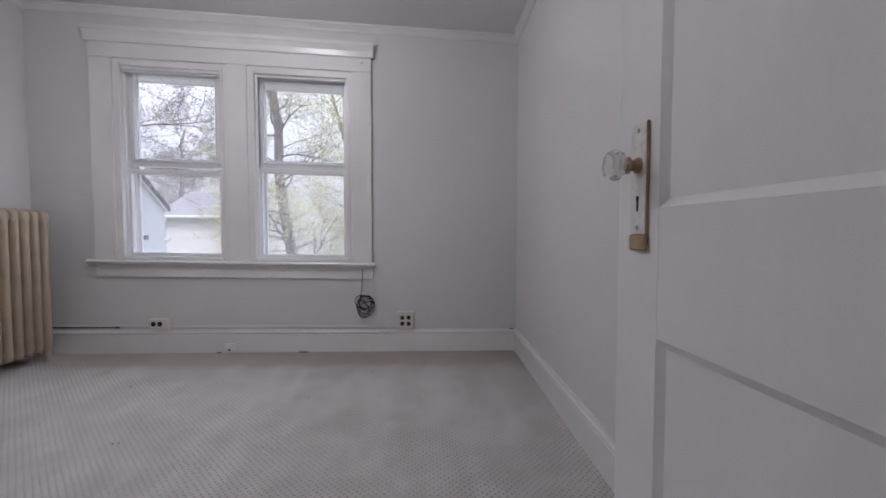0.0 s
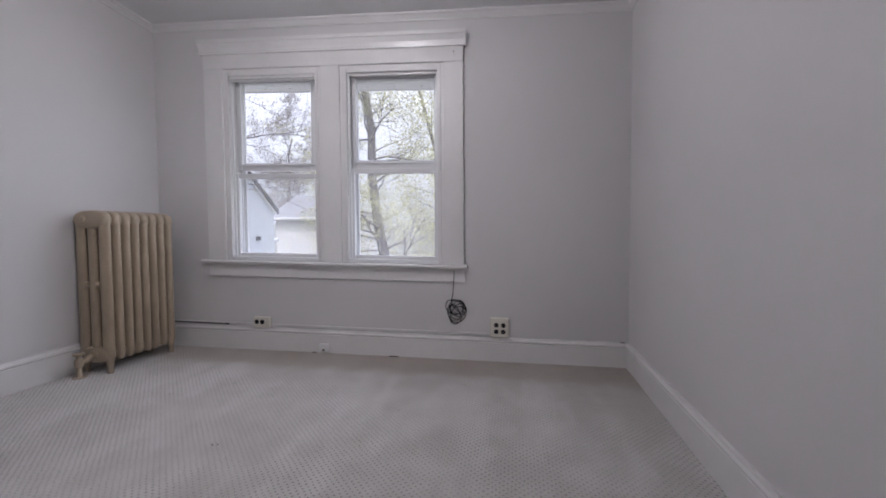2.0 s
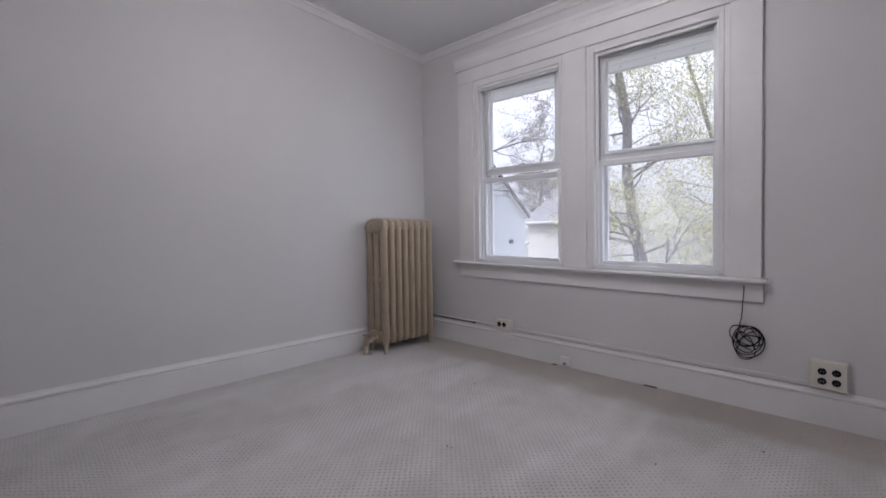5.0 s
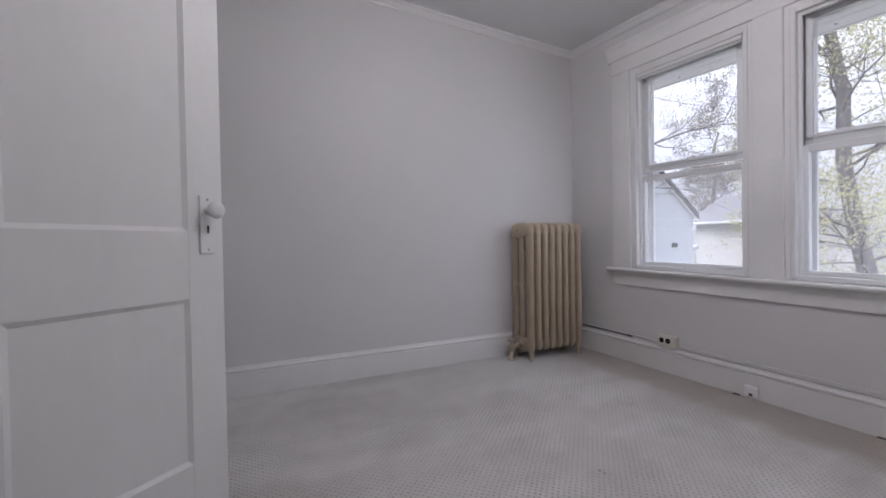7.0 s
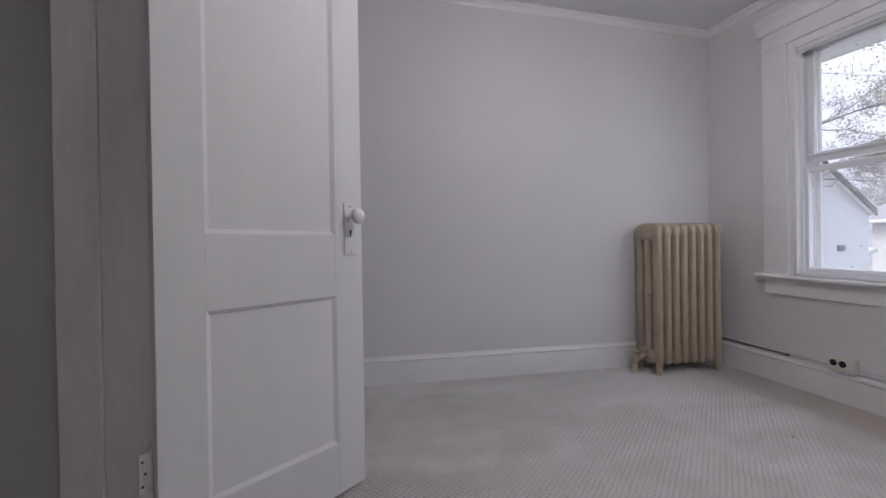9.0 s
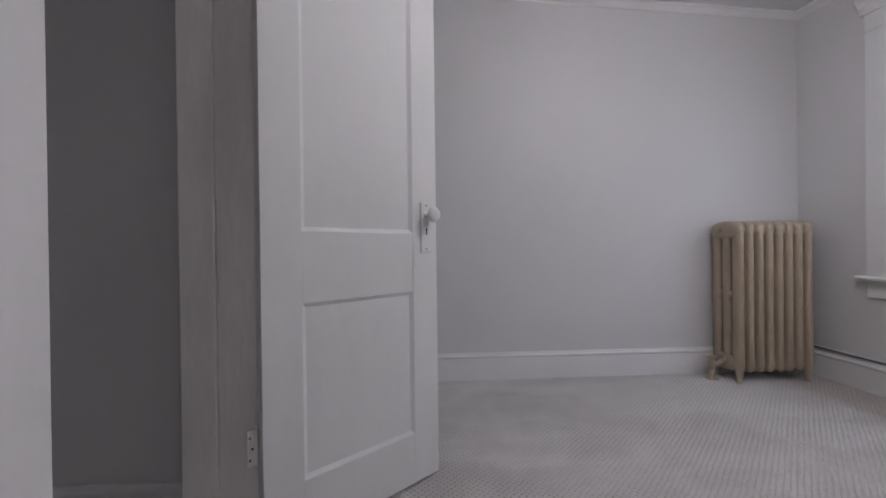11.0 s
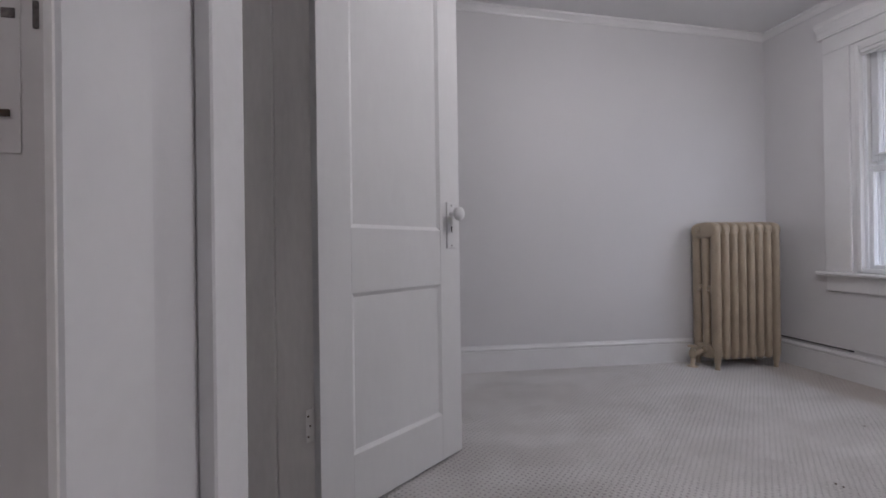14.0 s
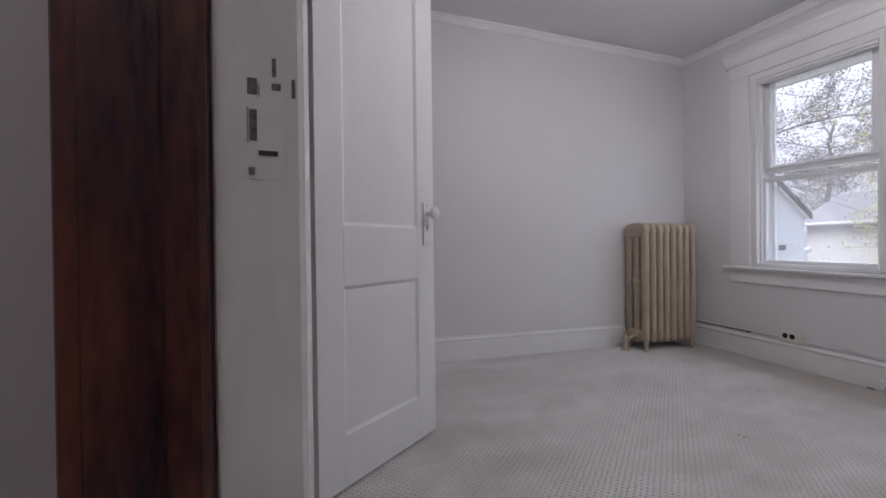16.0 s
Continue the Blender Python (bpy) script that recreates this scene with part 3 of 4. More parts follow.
def section(rad, y, first=False, last=False):
    """One cast-iron section: a rounded head and foot, three columns between them and a web half way up."""
    x0, x1, z0, z1 = -2.718, -2.492, 0.064, 0.990
    mx, hw = (x0 + x1) / 2, 0.0236

    def end_block(zc, rz, grow):
        bm = bmesh.new()
        wide = (x1 - x0) / 2 + 0.004
        outline = []
        for j in range(32):
            q = j * 2 * math.pi / 32
            outline.append((mx + wide * grow * math.copysign(abs(math.cos(q)) ** 0.85, math.cos(q)), zc + rz * math.copysign(abs(math.sin(q)) ** 0.70, math.sin(q))))
        rings = []
        for dy, k in ((-0.0285, 0.50), (-0.0255, 0.78), (-0.018, 0.95), (0, 1.0), (0.018, 0.95), (0.0255, 0.78), (0.0285, 0.50)):
            rings.append([bm.verts.new((mx + (ox - mx) * (1 - (1 - k) * 0.34), y + dy, zc + (oz - zc) * (1 - (1 - k) * 0.62))) for ox, oz in outline])
        return skin(bm, rings)

    s = part("section", end_block(z1 - 0.050, 0.057, 1.0), bronze, rad, "", True)
    part("foot_block", end_block(z0 + 0.048, 0.050, 0.86), bronze, s, "", True)
    for i, cx in enumerate((x0 + 0.030, mx, x1 - 0.030)):
        rx = 0.036 if i != 1 else 0.031
        top, bot = z1 - 0.040, z0 + 0.004
        mid = (top + bot) / 2
        bm = bmesh.new()
        rings = []
        for z, k in ((bot, 0.55), (bot + 0.014, 0.86), (bot + 0.04, 1.0), (mid - 0.03, 1.0), (mid, 1.03), (mid + 0.03, 1.0), (top - 0.05, 1.0), (top, 0.9)):
            rings.append([bm.verts.new((cx + rx * k * math.cos(q), y + hw * k * math.copysign(abs(math.sin(q)) ** 0.9, math.sin(q)), z)) for q in [j * 2 * math.pi / 16 for j in range(16)]])
        part("column", skin(bm, rings), bronze, s, "", True)
    part("web", bevelled(boxes((x0 + 0.03, x1 - 0.03, y - 0.017, y + 0.017, 0.520, 0.562)), 0.006, 2), bronze, s, "", True)
    if first:
        for cx in (x0 + 0.071, x1 - 0.071):
            part("web_boss", lathe([(0.017, 0.0), (0.017, 0.010), (0.011, 0.016), (0.004, 0.018)], 12, pose(cx, y - 0.014, 0.541, 90)), bronze, s, "", True)
    if first or last:
        for cx in (x1 - 0.026, x0 + 0.026):
            bm = bmesh.new()
            rings = []
            for z, r in ((0.15, 0.022), (0.11, 0.027), (0.06, 0.022), (0.016, 0.014), (0.004, 0.018), (0.0, 0.018)):
                rings.append([bm.verts.new((cx + r * math.cos(j * math.pi / 6), y + 0.9 * r * math.sin(j * math.pi / 6), z)) for j in range(12)])
            part("leg", skin(bm, rings), bronze, rad, "", True)
    return s


radiator = base_of("radiator", label="bronze-painted cast-iron column radiator by the wall corner", category="radiator")
RY0, STEP = 2.264, 0.0630
for i in range(8):
    section(radiator, RY0 + i * STEP, i == 0, i == 7)
part("end_boss", lathe([(0.019, 0.0), (0.019, 0.008), (0.015, 0.012), (0.006, 0.014)], 8, pose(-2.64, RY0 - 0.0245, 0.945, 90)), bronze, radiator, "hexagonal end plug", True)
part("end_boss", lathe([(0.026, 0.0), (0.026, 0.010), (0.020, 0.018)], 8, pose(-2.597, RY0 - 0.026, 0.120, 90)), bronze, radiator, "", True)
valve = base_of("radiator_valve", label="bronze-painted angle valve on a floor pipe", category="valve")
vx, vy = -2.622, RY0 - 0.100
part("pipe", lathe([(0.017, 0.0), (0.017, 0.012), (0.015, 0.014), (0.015, 0.07)], 16, pose(vx, vy, 0)), bronze, valve, "", True)
part("body", lathe([(0.018, 0.062), (0.023, 0.070), (0.024, 0.098), (0.019, 0.110), (0.013, 0.118), (0.011, 0.134)], 16, pose(vx, vy, 0)), bronze, valve, "", True)
part("wheel", lathe([(0.010, 0.132), (0.027, 0.134), (0.030, 0.140), (0.027, 0.146), (0.008, 0.149)], 20, pose(vx, vy, 0)), bronze, valve, "round valve wheel", True)
part("union", tube([(vx, vy, 0.088), (vx + 0.006, vy + 0.030, 0.092), (-2.60, RY0 - 0.04, 0.118)], [0.015, 0.018, 0.017], 12), bronze, valve, "", True)
tagged(part("floor_flange", lathe([(0.038, 0.0), (0.036, 0.004), (0.019, 0.008)], 20, pose(vx, vy, 0.0005)), bronze, None, "", True), "round metal flange where the pipe meets carpet", "flange")


# ---- ceiling lights: one over the room, one in the hall ----
def lit_glass(glow):
    m = bpy.data.materials.new("lit_frosted_glass")
    m.use_nodes = True
    b = m.node_tree.nodes["Principled BSDF"]
    b.inputs["Base Color"].default_value, b.inputs["Roughness"].default_value = (0.9, 0.88, 0.85, 1), 0.5
    b.inputs["Emission Color"].default_value, b.inputs["Emission Strength"].default_value = (1.0, 0.95, 0.91, 1), glow
    return m


def ceiling_light(x, y, glow, size, label):
    """A glass globe on a short stem."""
    lamp = base_of("ceiling_light", label=label, category="ceiling light")
    z = settle((x, y, CEIL)).z
    part("canopy", lathe([(0.02, -0.045), (0.055, -0.035), (0.065, -0.012), (0.065, 0.010), (0.02, 0.012)], 28, pose(x, y, z)), trim_paint, lamp, "", True)
    part("stem", lathe([(0.012, -0.100), (0.012, -0.040)], 14, pose(x, y, z)), nickel, lamp, "", True)
    part("fitter", lathe([(0.046, -0.118), (0.048, -0.092), (0.020, -0.085)], 24, pose(x, y, z)), nickel, lamp, "metal globe fitter", True)
    r = 0.112 * size
    globe = [(max(0.004, r * math.sin(math.pi * k / 14)), -0.112 - r * (1 - math.cos(math.pi * k / 14)) * 0.86) for k in range(3, 15)]
    part("globe", lathe(globe, 32, pose(x, y, z + 0.005)), lit_glass(glow), lamp, "glowing frosted glass globe", True)


ceiling_light((W + E) / 2, 1.48, LAMP, 1.0, "schoolhouse ceiling light with a glowing glass globe")
ceiling_light(0.45, -0.95, HALL_LAMP, 0.8, "small hall ceiling light with a glass globe")


# ---- outlets, cables and small things ----
def outlet(x0, x1, z0, z1, spots, r=0.0148):
    o = base_of("power_outlet", label="ivory surface-mounted outlet box with dark sockets", category="outlet", group="wall outlets")
    y = N - 0.036
    part("box", sunk(bevelled(boxes((x0, x1, y, N - 0.0, z0, z1)), 0.004, 2)), ivory, o)
    part("cover_plate", sunk(bevelled(boxes((x0 + 0.004, x1 - 0.004, y - 0.003, y - 0.0002, z0 + 0.004, z1 - 0.004)), 0.0012)), ivory, o)
    for sx, sz in spots:
        k = settle((sx, y, sz))
        s = part("socket", lathe([(r, 0.0), (r, 0.0045), (r - 0.001, 0.0052)], 14, pose(k.x, y - 0.0005, k.z, 90)), black, o, "black round socket face")
        for dx in (-0.0045, 0.0045):
            part("slot", boxes((k.x + dx - 0.0008, k.x + dx + 0.0008, y - 0.0063, y - 0.0052, k.z - 0.003, k.z + 0.003)), nickel, s)
    return o


outlet(-1.949, -1.824, 0.172, 0.246, ((-1.918, 0.213), (-1.875, 0.213)), 0.0168)
outlet(-0.240, -0.118, 0.176, 0.304, ((-0.199, 0.258), (-0.154, 0.258), (-0.199, 0.214), (-0.154, 0.214)))
race = base_of("cable_raceway", label="painted metal cable raceway running above the baseboard", category="raceway", kind="structure")
part("channel", sunk(bevelled(boxes((-1.8215, -0.2425, N - 0.0105, N, 0.172, 0.194)), 0.003)), wall_paint, race)
part("channel", sunk(bevelled(boxes((W, -1.9495, N - 0.009, N, 0.184, 0.196)), 0.003)), wall_paint, race)
part("cable", sunk(tube([(-2.74, N - 0.006, 0.183), (-2.45, N - 0.008, 0.182), (-2.27, N - 0.007, 0.181), (-2.20, N - 0.008, 0.183)], 0.0035, 6)), black, race, "thin dark cable")
part("clip", sunk(bevelled(boxes((-2.20, -2.17, N - 0.014, N - 0.001, 0.177, 0.187)), 0.002)), black, race)
jack = base_of("phone_jack", label="small white phone jack on the baseboard", category="phone jack")
part("housing", sunk(bevelled(boxes((-1.437, -1.370, N - 0.040, N - 0.0162, 0.018, 0.070)), 0.004, 2)), vinyl, jack)
part("port", sunk(boxes((-1.413, -1.395, N - 0.0408, N - 0.038, 0.021, 0.034))), dust, jack)
part("hook", sunk(tube([(-1.378, N - 0.022, 0.070), (-1.376, N - 0.022, 0.092)], 0.003, 6)), trim_paint, jack)

wire = base_of("hanging_cable", label="thin black cable hanging in a tangled coil below the window", category="cable")
cx, cz, cy = -0.462, 0.345, N - 0.026
pts = [(-0.474, N - 0.030, 0.622), (-0.474, N - 0.032, 0.60), (-0.480, N - 0.027, 0.52), (-0.484, N - 0.024, 0.46)]
rnd = random.Random(4)
lean, ox, oz, rx, rz = 0.3, 0.0, 0.015, 0.050, 0.058
for k in range(8 * 20):
    if k % 20 == 0:
        goal = (rnd.uniform(-0.9, 0.9), rnd.uniform(-0.012, 0.012), rnd.uniform(-0.075, 0.040), rnd.uniform(0.028, 0.056), rnd.uniform(0.020, 0.075))
    lean, ox, oz, rx, rz = (u + (v - u) * 0.28 for u, v in zip((lean, ox, oz, rx, rz), goal))
    q = k * 2 * math.pi / 20 - 0.6
    px, pz = 1.12 * rx * math.sin(q), 1.15 * rz * math.cos(q)
    pts.append((cx + ox + px * math.cos(lean) - pz * math.sin(lean), cy - 0.004 - 0.007 * math.sin(k * 0.37), cz + oz + px * math.sin(lean) + pz * math.cos(lean)))
part("coil", sunk(tube(pts, 0.0026, 6)), black, wire, "", True)
part("riser", sunk(tube([(-0.4045, N - 0.006, 2.20), (-0.4035, N - 0.006, 1.6), (-0.405, N - 0.006, 1.1), (-0.4035, N - 0.006, 0.668)], 0.0010, 6)), nickel, wire)
part("clip", sunk(bevelled(boxes((-0.4035, -0.395, N - 0.022, N - 0.004, 2.135, 2.185)), 0.002)), dust, wire, "dark cable clip")
hook = base_of("curtain_hook", label="small painted hook on the window casing", category="hook")
part("plate", bevelled(boxes((-0.475, -0.463, FY - 0.004, FY + 0.001, 1.985, 2.015)), 0.001), trim_paint, hook)
part("arm", tube([(-0.469, FY - 0.003, 2.006), (-0.469, FY - 0.020, 2.001), (-0.469, FY - 0.026, 2.010)], 0.0028, 6), nickel, hook, "", True)
for x, w in ((-1.50, 0.035), (-0.93, 0.07)):
    c = tagged(part("carpet_gap", bevelled(boxes((x, x + w, N - 0.030, N - 0.0165, 0.0, 0.005)), 0.002), dust), "dark debris in the gap at the carpet edge", "debris")

# lint on the carpet and crumbs on the baseboard
for x, y, r in ((-1.27, 1.62, 0.0035), (-1.25, 1.625, 0.003), (-1.64, 2.23, 0.004), (-0.62, 2.05, 0.003), (-0.35, 2.42, 0.004)):
    bm = lathe([(r * 0.6, 0.0), (r, 0.002), (r * 0.7, 0.004), (r * 0.1, 0.005)], 7, pose(x, y, 0.0, 0, 0, 40))
    tagged(part("lint", bm, dust), "dark speck of lint on the carpet", "lint", group="lint on the carpet")
tagged(part("crumb", sunk(bevelled(boxes((0.560, 0.592, N - 0.020, N - 0.012, 0.1660, 0.1715)), 0.002)), dust), "dark flake lying on the baseboard", "flake")

# ---- outside ----
GZ = -3.1
ground = tagged(part("ground", boxes((-900, 900, -900, 900, GZ - 0.5, GZ)), lawn), "spring lawn around the houses", "ground", kind="structure")
# the eave of this house over the windows
eave = base_of("eave", label="white boarded soffit under the eave", category="eave", kind="structure")
for k in range(5):
    y0 = N + 0.15 + k * 0.125
    part("soffit_board", sunk(bevelled(boxes((-4.2, 2.6, y0, y0 + 0.122, 2.176, 2.198)), 0.002)), soffit_paint, eave)
part("fascia", sunk(bevelled(boxes((-4.2, 2.6, N + 0.775, N + 0.80, 2.172, 2.30)), 0.003)), soffit_paint, eave)
part("roof_deck", sunk(boxes((-4.2, 2.6, -2.2, N + 0.86, 2.52, 2.60))), shingle, eave)
for k in range(9):
    part("nail", sunk(boxes((-2.3 + k * 0.24, -2.288 + k * 0.24, N + 0.70, N + 0.712, 2.1745, 2.177))), dust, eave)
lower = tagged(part("house_wall", boxes((W - 0.15, 1.45, HALL_S - 0.132, N + 0.15, GZ, -0.201)), siding_white), "white sided lower storey of the house", "wall", kind="structure")


def gable_house(name, x0, x1, y0, y1, eave_z, ridge_z, wall_mat, label, overhang=0.35):
    """Ridge along x; gable ends face east and west; clapboards, roof slabs, dark rake boards."""
    h = base_of(name, label=label, category="house")
    ym = (y0 + y1) / 2
    bm = bmesh.new()
    # gable end and long walls as lapped boards
    z = GZ
    while z < ridge_z - 0.1:
        z2 = z + 0.14
        k = 0.0 if z < eave_z else (z - eave_z) / (ridge_z - eave_z)
        a, b = y0 + (ym - y0) * k, y1 + (ym - y1) * k
        lo = [bm.verts.new(p) for p in ((x1 + 0.009, a, z), (x1 + 0.009, b, z), (x1, b, z2), (x1, a, z2))]
        bm.faces.new(lo)
        und = [bm.verts.new(p) for p in ((x1, a, z), (x1, b, z), (x1 + 0.009, b, z), (x1 + 0.009, a, z))]
        bm.faces.new(und)
        if z < eave_z:
            f2 = [bm.verts.new(p) for p in ((x0, y0 - 0.009, z), (x1, y0 - 0.009, z), (x1, y0, z2), (x0, y0, z2))]
            bm.faces.new(f2)
            f3 = [bm.verts.new(p) for p in ((x0, y0, z), (x1, y0, z), (x1, y0 - 0.009, z), (x0, y0 - 0.009, z))]
            bm.faces.new(f3)
        z = z2
    part("clapboards", bm, wall_mat, h)
    part("body", boxes((x0, x1 - 0.01, y0 + 0.01, y1, GZ, eave_z)), wall_mat, h)
    for ya, s in ((y0 - overhang, 1), (y1 + overhang, -1)):
        ze = eave_z - overhang * (ridge_z - eave_z) / (ym - y0)
        bm = bmesh.new()
        v = [bm.verts.new(p) for p in ((x0, ya, ze), (x1 + overhang, ya, ze), (x1 + overhang, ym, ridge_z), (x0, ym, ridge_z))]
        w = [bm.verts.new((p.co.x, p.co.y, p.co.z + 0.12)) for p in v]
        bm.faces.new(v)
        bm.faces.new(w)
        for q in range(4):
            bm.faces.new((v[q], v[(q + 1) % 4], w[(q + 1) % 4], w[q]))
        roof = part("roof", bm, shingle, h)
        bm = bmesh.new()
        xr = x1 + overhang
        v = [bm.verts.new(p) for p in ((xr + 0.002, ya, ze - 0.03), (xr + 0.002, ym, ridge_z - 0.03), (xr + 0.002, ym, ridge_z + 0.13), (xr + 0.002, ya, ze + 0.13))]
        w = [bm.verts.new((p.co.x + 0.03, p.co.y, p.co.z)) for p in v]
        bm.faces.new(v)
        bm.faces.new(w)
        for q in range(4):
            bm.faces.new((v[q], v[(q + 1) % 4], w[(q + 1) % 4], w[q]))
        part("rake_board", bm, fascia_dark, roof, "dark rake edge")
        bm = bmesh.new()
        v = [bm.verts.new(p) for p in ((x1 - 0.02, ya, ze - 0.02), (xr, ya, ze - 0.02), (xr, ym, ridge_z - 0.02), (x1 - 0.02, ym, ridge_z - 0.02))]
        bm.faces.new(v)
        part("rake_soffit", bm, soffit_paint, roof)
    return h


ha = gable_house("neighbour_house", -15.5, -8.1, 4.35, 12.6, 1.565, 4.65, siding_blue, "pale blue sided house with a steep gable end", overhang=0.1)
# its lower wing with a lean-to roof
bm = bmesh.new()
v = [bm.verts.new(p) for p in ((-8.3, 9.6, -0.62), (-8.3, 13.2, 0.55), (-10.5, 13.2, 0.55), (-10.5, 9.6, -0.62))]
w = [bm.verts.new((p.co.x, p.co.y, p.co.z + 0.12)) for p in v]
bm.faces.new(v), bm.faces.new(w)
for q in range(4):
    bm.faces.new((v[q], v[(q + 1) % 4], w[(q + 1) % 4], w[q]))
part("porch_roof", bm, siding_grey, ha, "pale porch roof")
part("gable_vent", bevelled(boxes((-8.10, -8.06, 11.62, 11.84, 0.62, 0.75)), 0.005), fascia_dark, ha, "small dark gable vent")


def hip_house(name, x0, x1, y0, y1, eave_z, ridge_z, label):
    h = base_of(name, label=label, category="house")
    bm = bmesh.new()
    z = GZ
    while z < eave_z - 0.01:
        z2 = min(z + 0.16, eave_z)
        for a, b, a2, b2 in (((x0, y0 - 0.02), (x1, y0 - 0.02), (x1, y0), (x0, y0)), ((x1 + 0.02, y0), (x1 + 0.02, y1), (x1, y1), (x1, y0))):
            bm.faces.new([bm.verts.new((*a, z)), bm.verts.new((*b, z)), bm.verts.new((*a2, z2)), bm.verts.new((*b2, z2))])
        z += 0.16
    part("clapboards", bm, siding_white, h)
    part("body", boxes((x0 + 0.01, x1 - 0.01, y0 + 0.01, y1, GZ, eave_z)), siding_white, h)
    o = 0.45
    bm = bmesh.new()
    c = [bm.verts.new(p) for p in ((x0 - o, y0 - o, eave_z), (x1 + o, y0 - o, eave_z), (x1 + o, y1 + o, eave_z), (x0 - o, y1 + o, eave_z))]
    ym, inset = (y0 + y1) / 2, (y1 - y0) / 2
    r = [bm.verts.new((x0 - o + 0.2, ym, ridge_z)), bm.verts.new((x1 + o - inset, ym, ridge_z))]
    for fc in ((c[0], c[1], r[1], r[0]), (c[1], c[2], r[1]), (c[2], c[3], r[0], r[1]), (c[3], c[0], r[0]), (c[3], c[2], c[1], c[0])):
        bm.faces.new(fc)
    part("roof", bm, shingle, h)
    part("gutter", bevelled(boxes((x0 - o, x1 + o, y0 - o - 0.12, y0 - o, eave_z - 0.02, eave_z + 0.10)), 0.02), siding_white, h, "white eave gutter")
    return h


hip_house("white_house", -13.1, -9.0, 20.5, 25.5, 1.55, 3.05, "white sided house with a grey hipped roof")


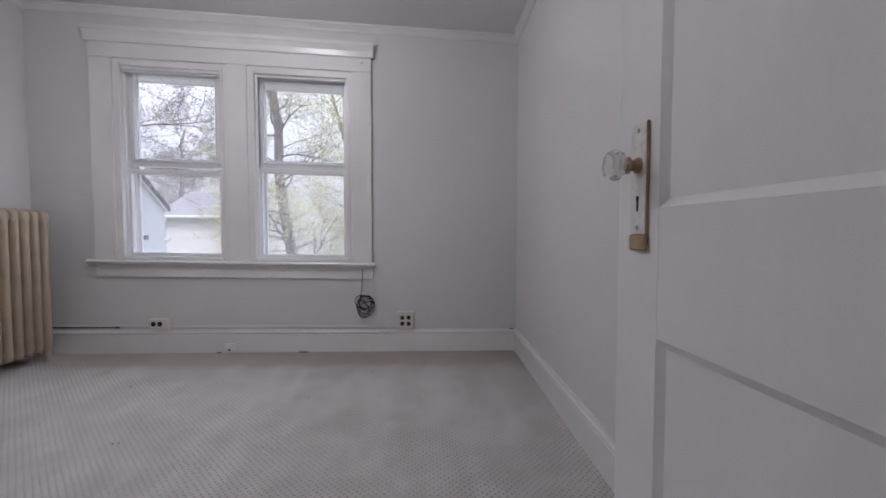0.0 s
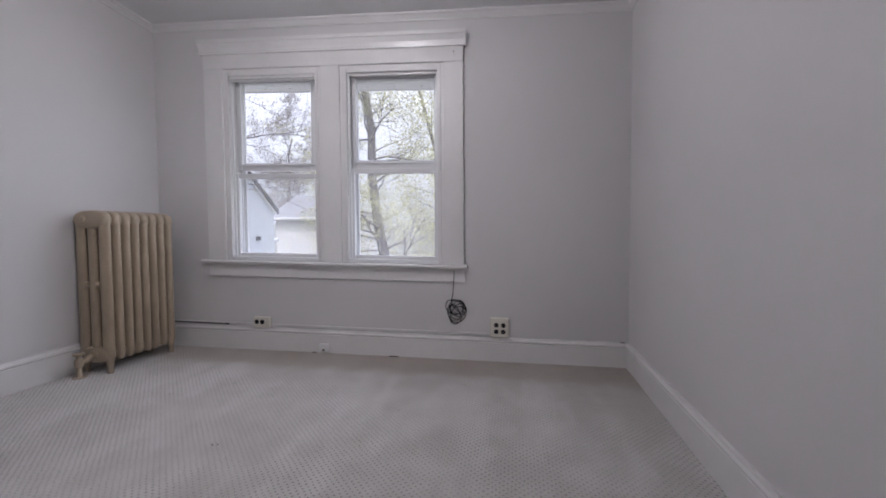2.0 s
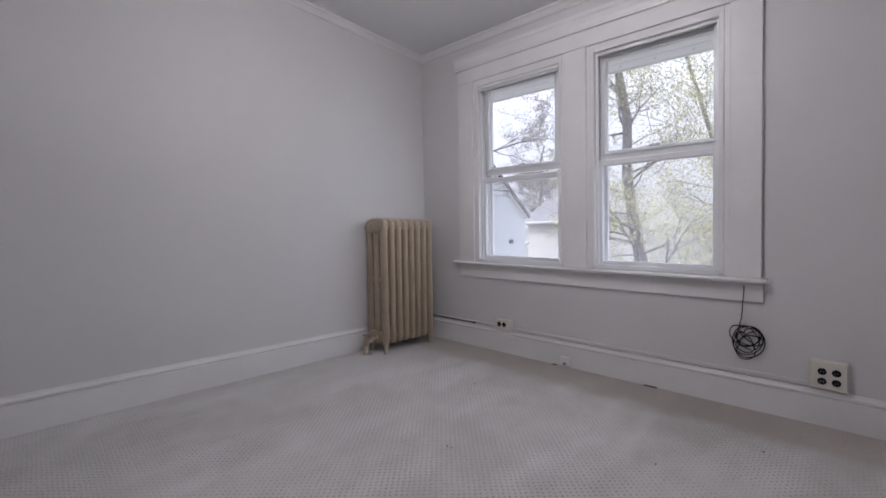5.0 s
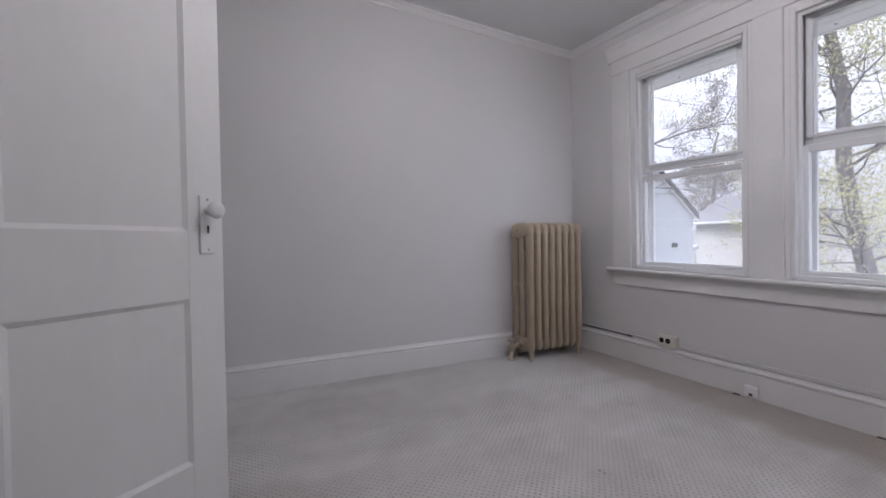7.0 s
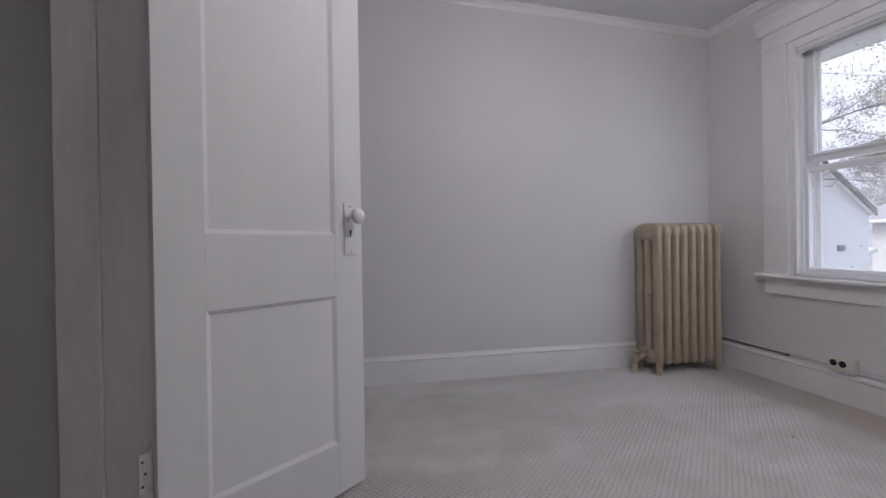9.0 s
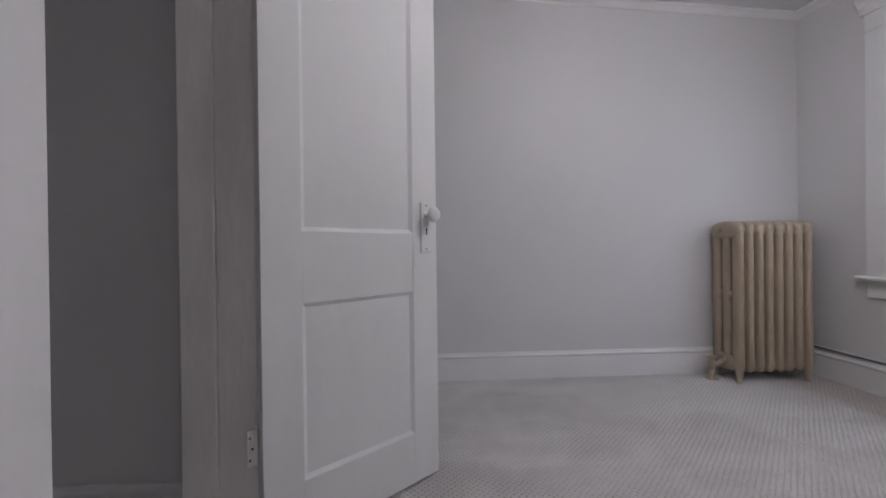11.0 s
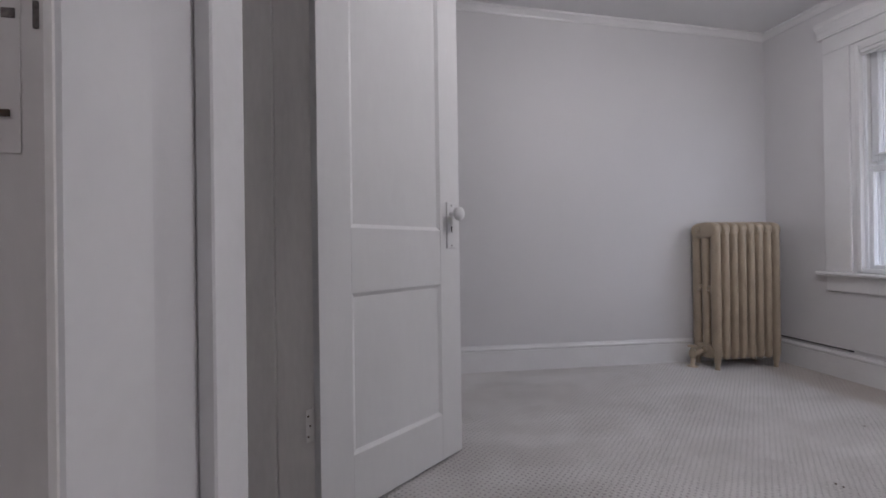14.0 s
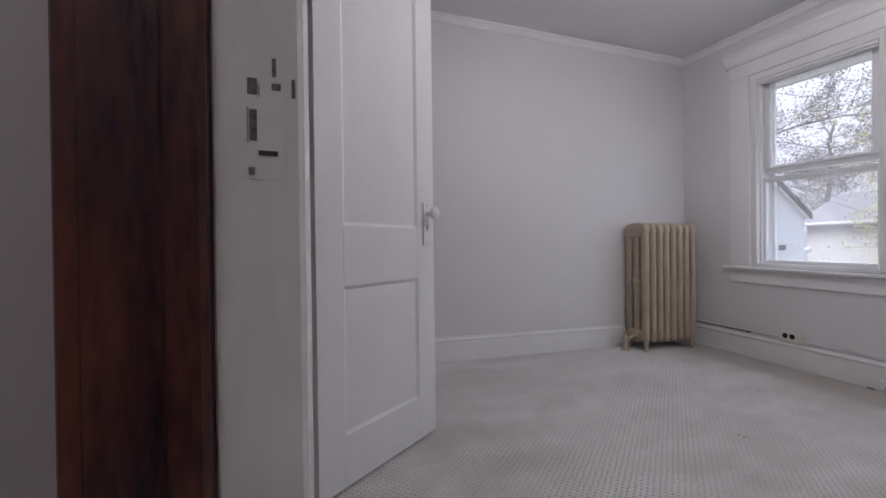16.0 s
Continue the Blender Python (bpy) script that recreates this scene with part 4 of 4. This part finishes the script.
# ---- trees ----
def tree(name, base, top, radius, label, leaf, seed, limbs, leaves, size, crown_from=0.25, spread=2.6, droop=0.0):
    """A tapered leaning trunk, forking limbs and many small leaves on the twigs."""
    rng = random.Random(seed)
    t = base_of(name, label=label, category="tree")
    b, e = Vector(base), Vector(top)
    bm = bmesh.new()
    spine = [b.lerp(e, k / 9) + Vector((rng.uniform(-1, 1), rng.uniform(-1, 1), 0)) * radius * (0.7 if k else 0) for k in range(10)]
    tube(spine, [radius * (1.25 if k == 0 else 1 - 0.075 * k) for k in range(10)], 12, bm)
    twigs = []

    def grow(p, d, r, length, depth):
        pts, rad = [p], [r]
        n = 5
        for k in range(n):
            d = (d + Vector((rng.uniform(-1, 1), rng.uniform(-1, 1), rng.uniform(-0.7, 0.8) - droop)) * 0.30).normalized()
            p = p + d * length / n
            pts.append(p)
            rad.append(r * (1 - 0.75 * (k + 1) / n))
            if depth and k >= 1:
                for _ in range(2 if depth > 1 else 1):
                    d2 = (d + Vector((rng.uniform(-1, 1), rng.uniform(-1, 1), rng.uniform(-0.6, 0.9) - droop)) * 0.95).normalized()
                    grow(p, d2, rad[-1] * 0.72, length * rng.uniform(0.42, 0.66), depth - 1)
        tube(pts, rad, 6 if depth else 4, bm, cap=False)
        if depth <= 1:
            twigs.extend(pts[1:])

    for k in range(limbs):
        f = crown_from + (1 - crown_from) * (k + 0.5) / limbs
        p = b.lerp(e, f)
        q = rng.uniform(0, 2 * math.pi)
        grow(p, Vector((math.cos(q), math.sin(q), rng.uniform(0.1, 0.8))).normalized(), radius * rng.uniform(0.11, 0.24) * (1.15 - 0.5 * f), spread * rng.uniform(0.7, 1.2), 2)
    part("trunk", bm, bark, t, "", True)
    verts, faces = [], []
    for k in range(leaves):
        c = rng.choice(twigs) + Vector((rng.gauss(0, 0.16), rng.gauss(0, 0.16), rng.gauss(0, 0.12)))
        a = Vector((rng.uniform(-1, 1), rng.uniform(-1, 1), rng.uniform(-1, 1))).normalized()
        o = a.orthogonal().normalized()
        s = size * rng.uniform(0.6, 1.3)
        n = len(verts)
        verts += [c - a * s, c + o * s * 0.5, c + a * s, c - o * s * 0.5]
        faces.append((n, n + 1, n + 2, n + 3))
    me = bpy.data.meshes.new("crown")
    me.from_pydata(verts, [], faces)
    me.materials.append(leaf)
    crown = new("crown", me)
    crown.parent = t
    tagged(crown, "sparse yellow-green spring leaves", kind="stuff")
    return t


tree("maple_tree", (-3.06, 10.6, GZ), (-4.82, 10.8, 9.0), 0.165, "tall leaning tree with fresh yellow-green leaves", leaf_green, 3, 50, 30000, 0.027, 0.18, 1.7)
tree("maple_tree", (-1.0, 12.6, GZ), (-4.1, 12.9, 9.5), 0.085, "slender tree with fresh yellow-green leaves", leaf_green, 8, 44, 46000, 0.030, 0.16, 2.5)
tree("budding_tree", (-7.6, 6.6, GZ), (-6.4, 8.3, 9.0), 0.14, "budding tree with thin drooping branches", leaf_grey, 11, 46, 24000, 0.017, 0.42, 3.4, 0.08)
tree("woodland_tree", (-18.6, 31.0, GZ), (-18.4, 31.0, 8.5), 0.22, "distant tree with pale new leaves", leaf_grey, 21, 20, 22000, 0.07, 0.35, 3.6)
tree("garden_tree", (-7.6, 17.2, GZ), (-7.8, 17.2, 3.2), 0.09, "small garden tree coming into leaf", leaf_green, 31, 14, 5000, 0.032, 0.30, 1.4)

# woods on the skyline, the haze of distance put into their pale colour
rng = random.Random(5)
verts, faces = [], []
for k in range(161):
    q = radians(-80 + k)
    r = 75
    h = 5.5 + 1.6 * noise.noise((k * 0.21, 0, 0)) + 1.2 * noise.noise((k * 0.9, 3, 0))
    verts += [(r * math.sin(q), r * math.cos(q), GZ), (r * math.sin(q), r * math.cos(q), GZ + h + rng.uniform(-0.3, 0.3))]
    if k:
        n = 2 * k
        faces.append((n - 2, n, n + 1, n - 1))
me = bpy.data.meshes.new("backdrop")
me.from_pydata(verts, [], faces)
me.materials.append(far_wood)
tagged(new("backdrop", me), "pale line of distant woods", "backdrop", kind="structure")
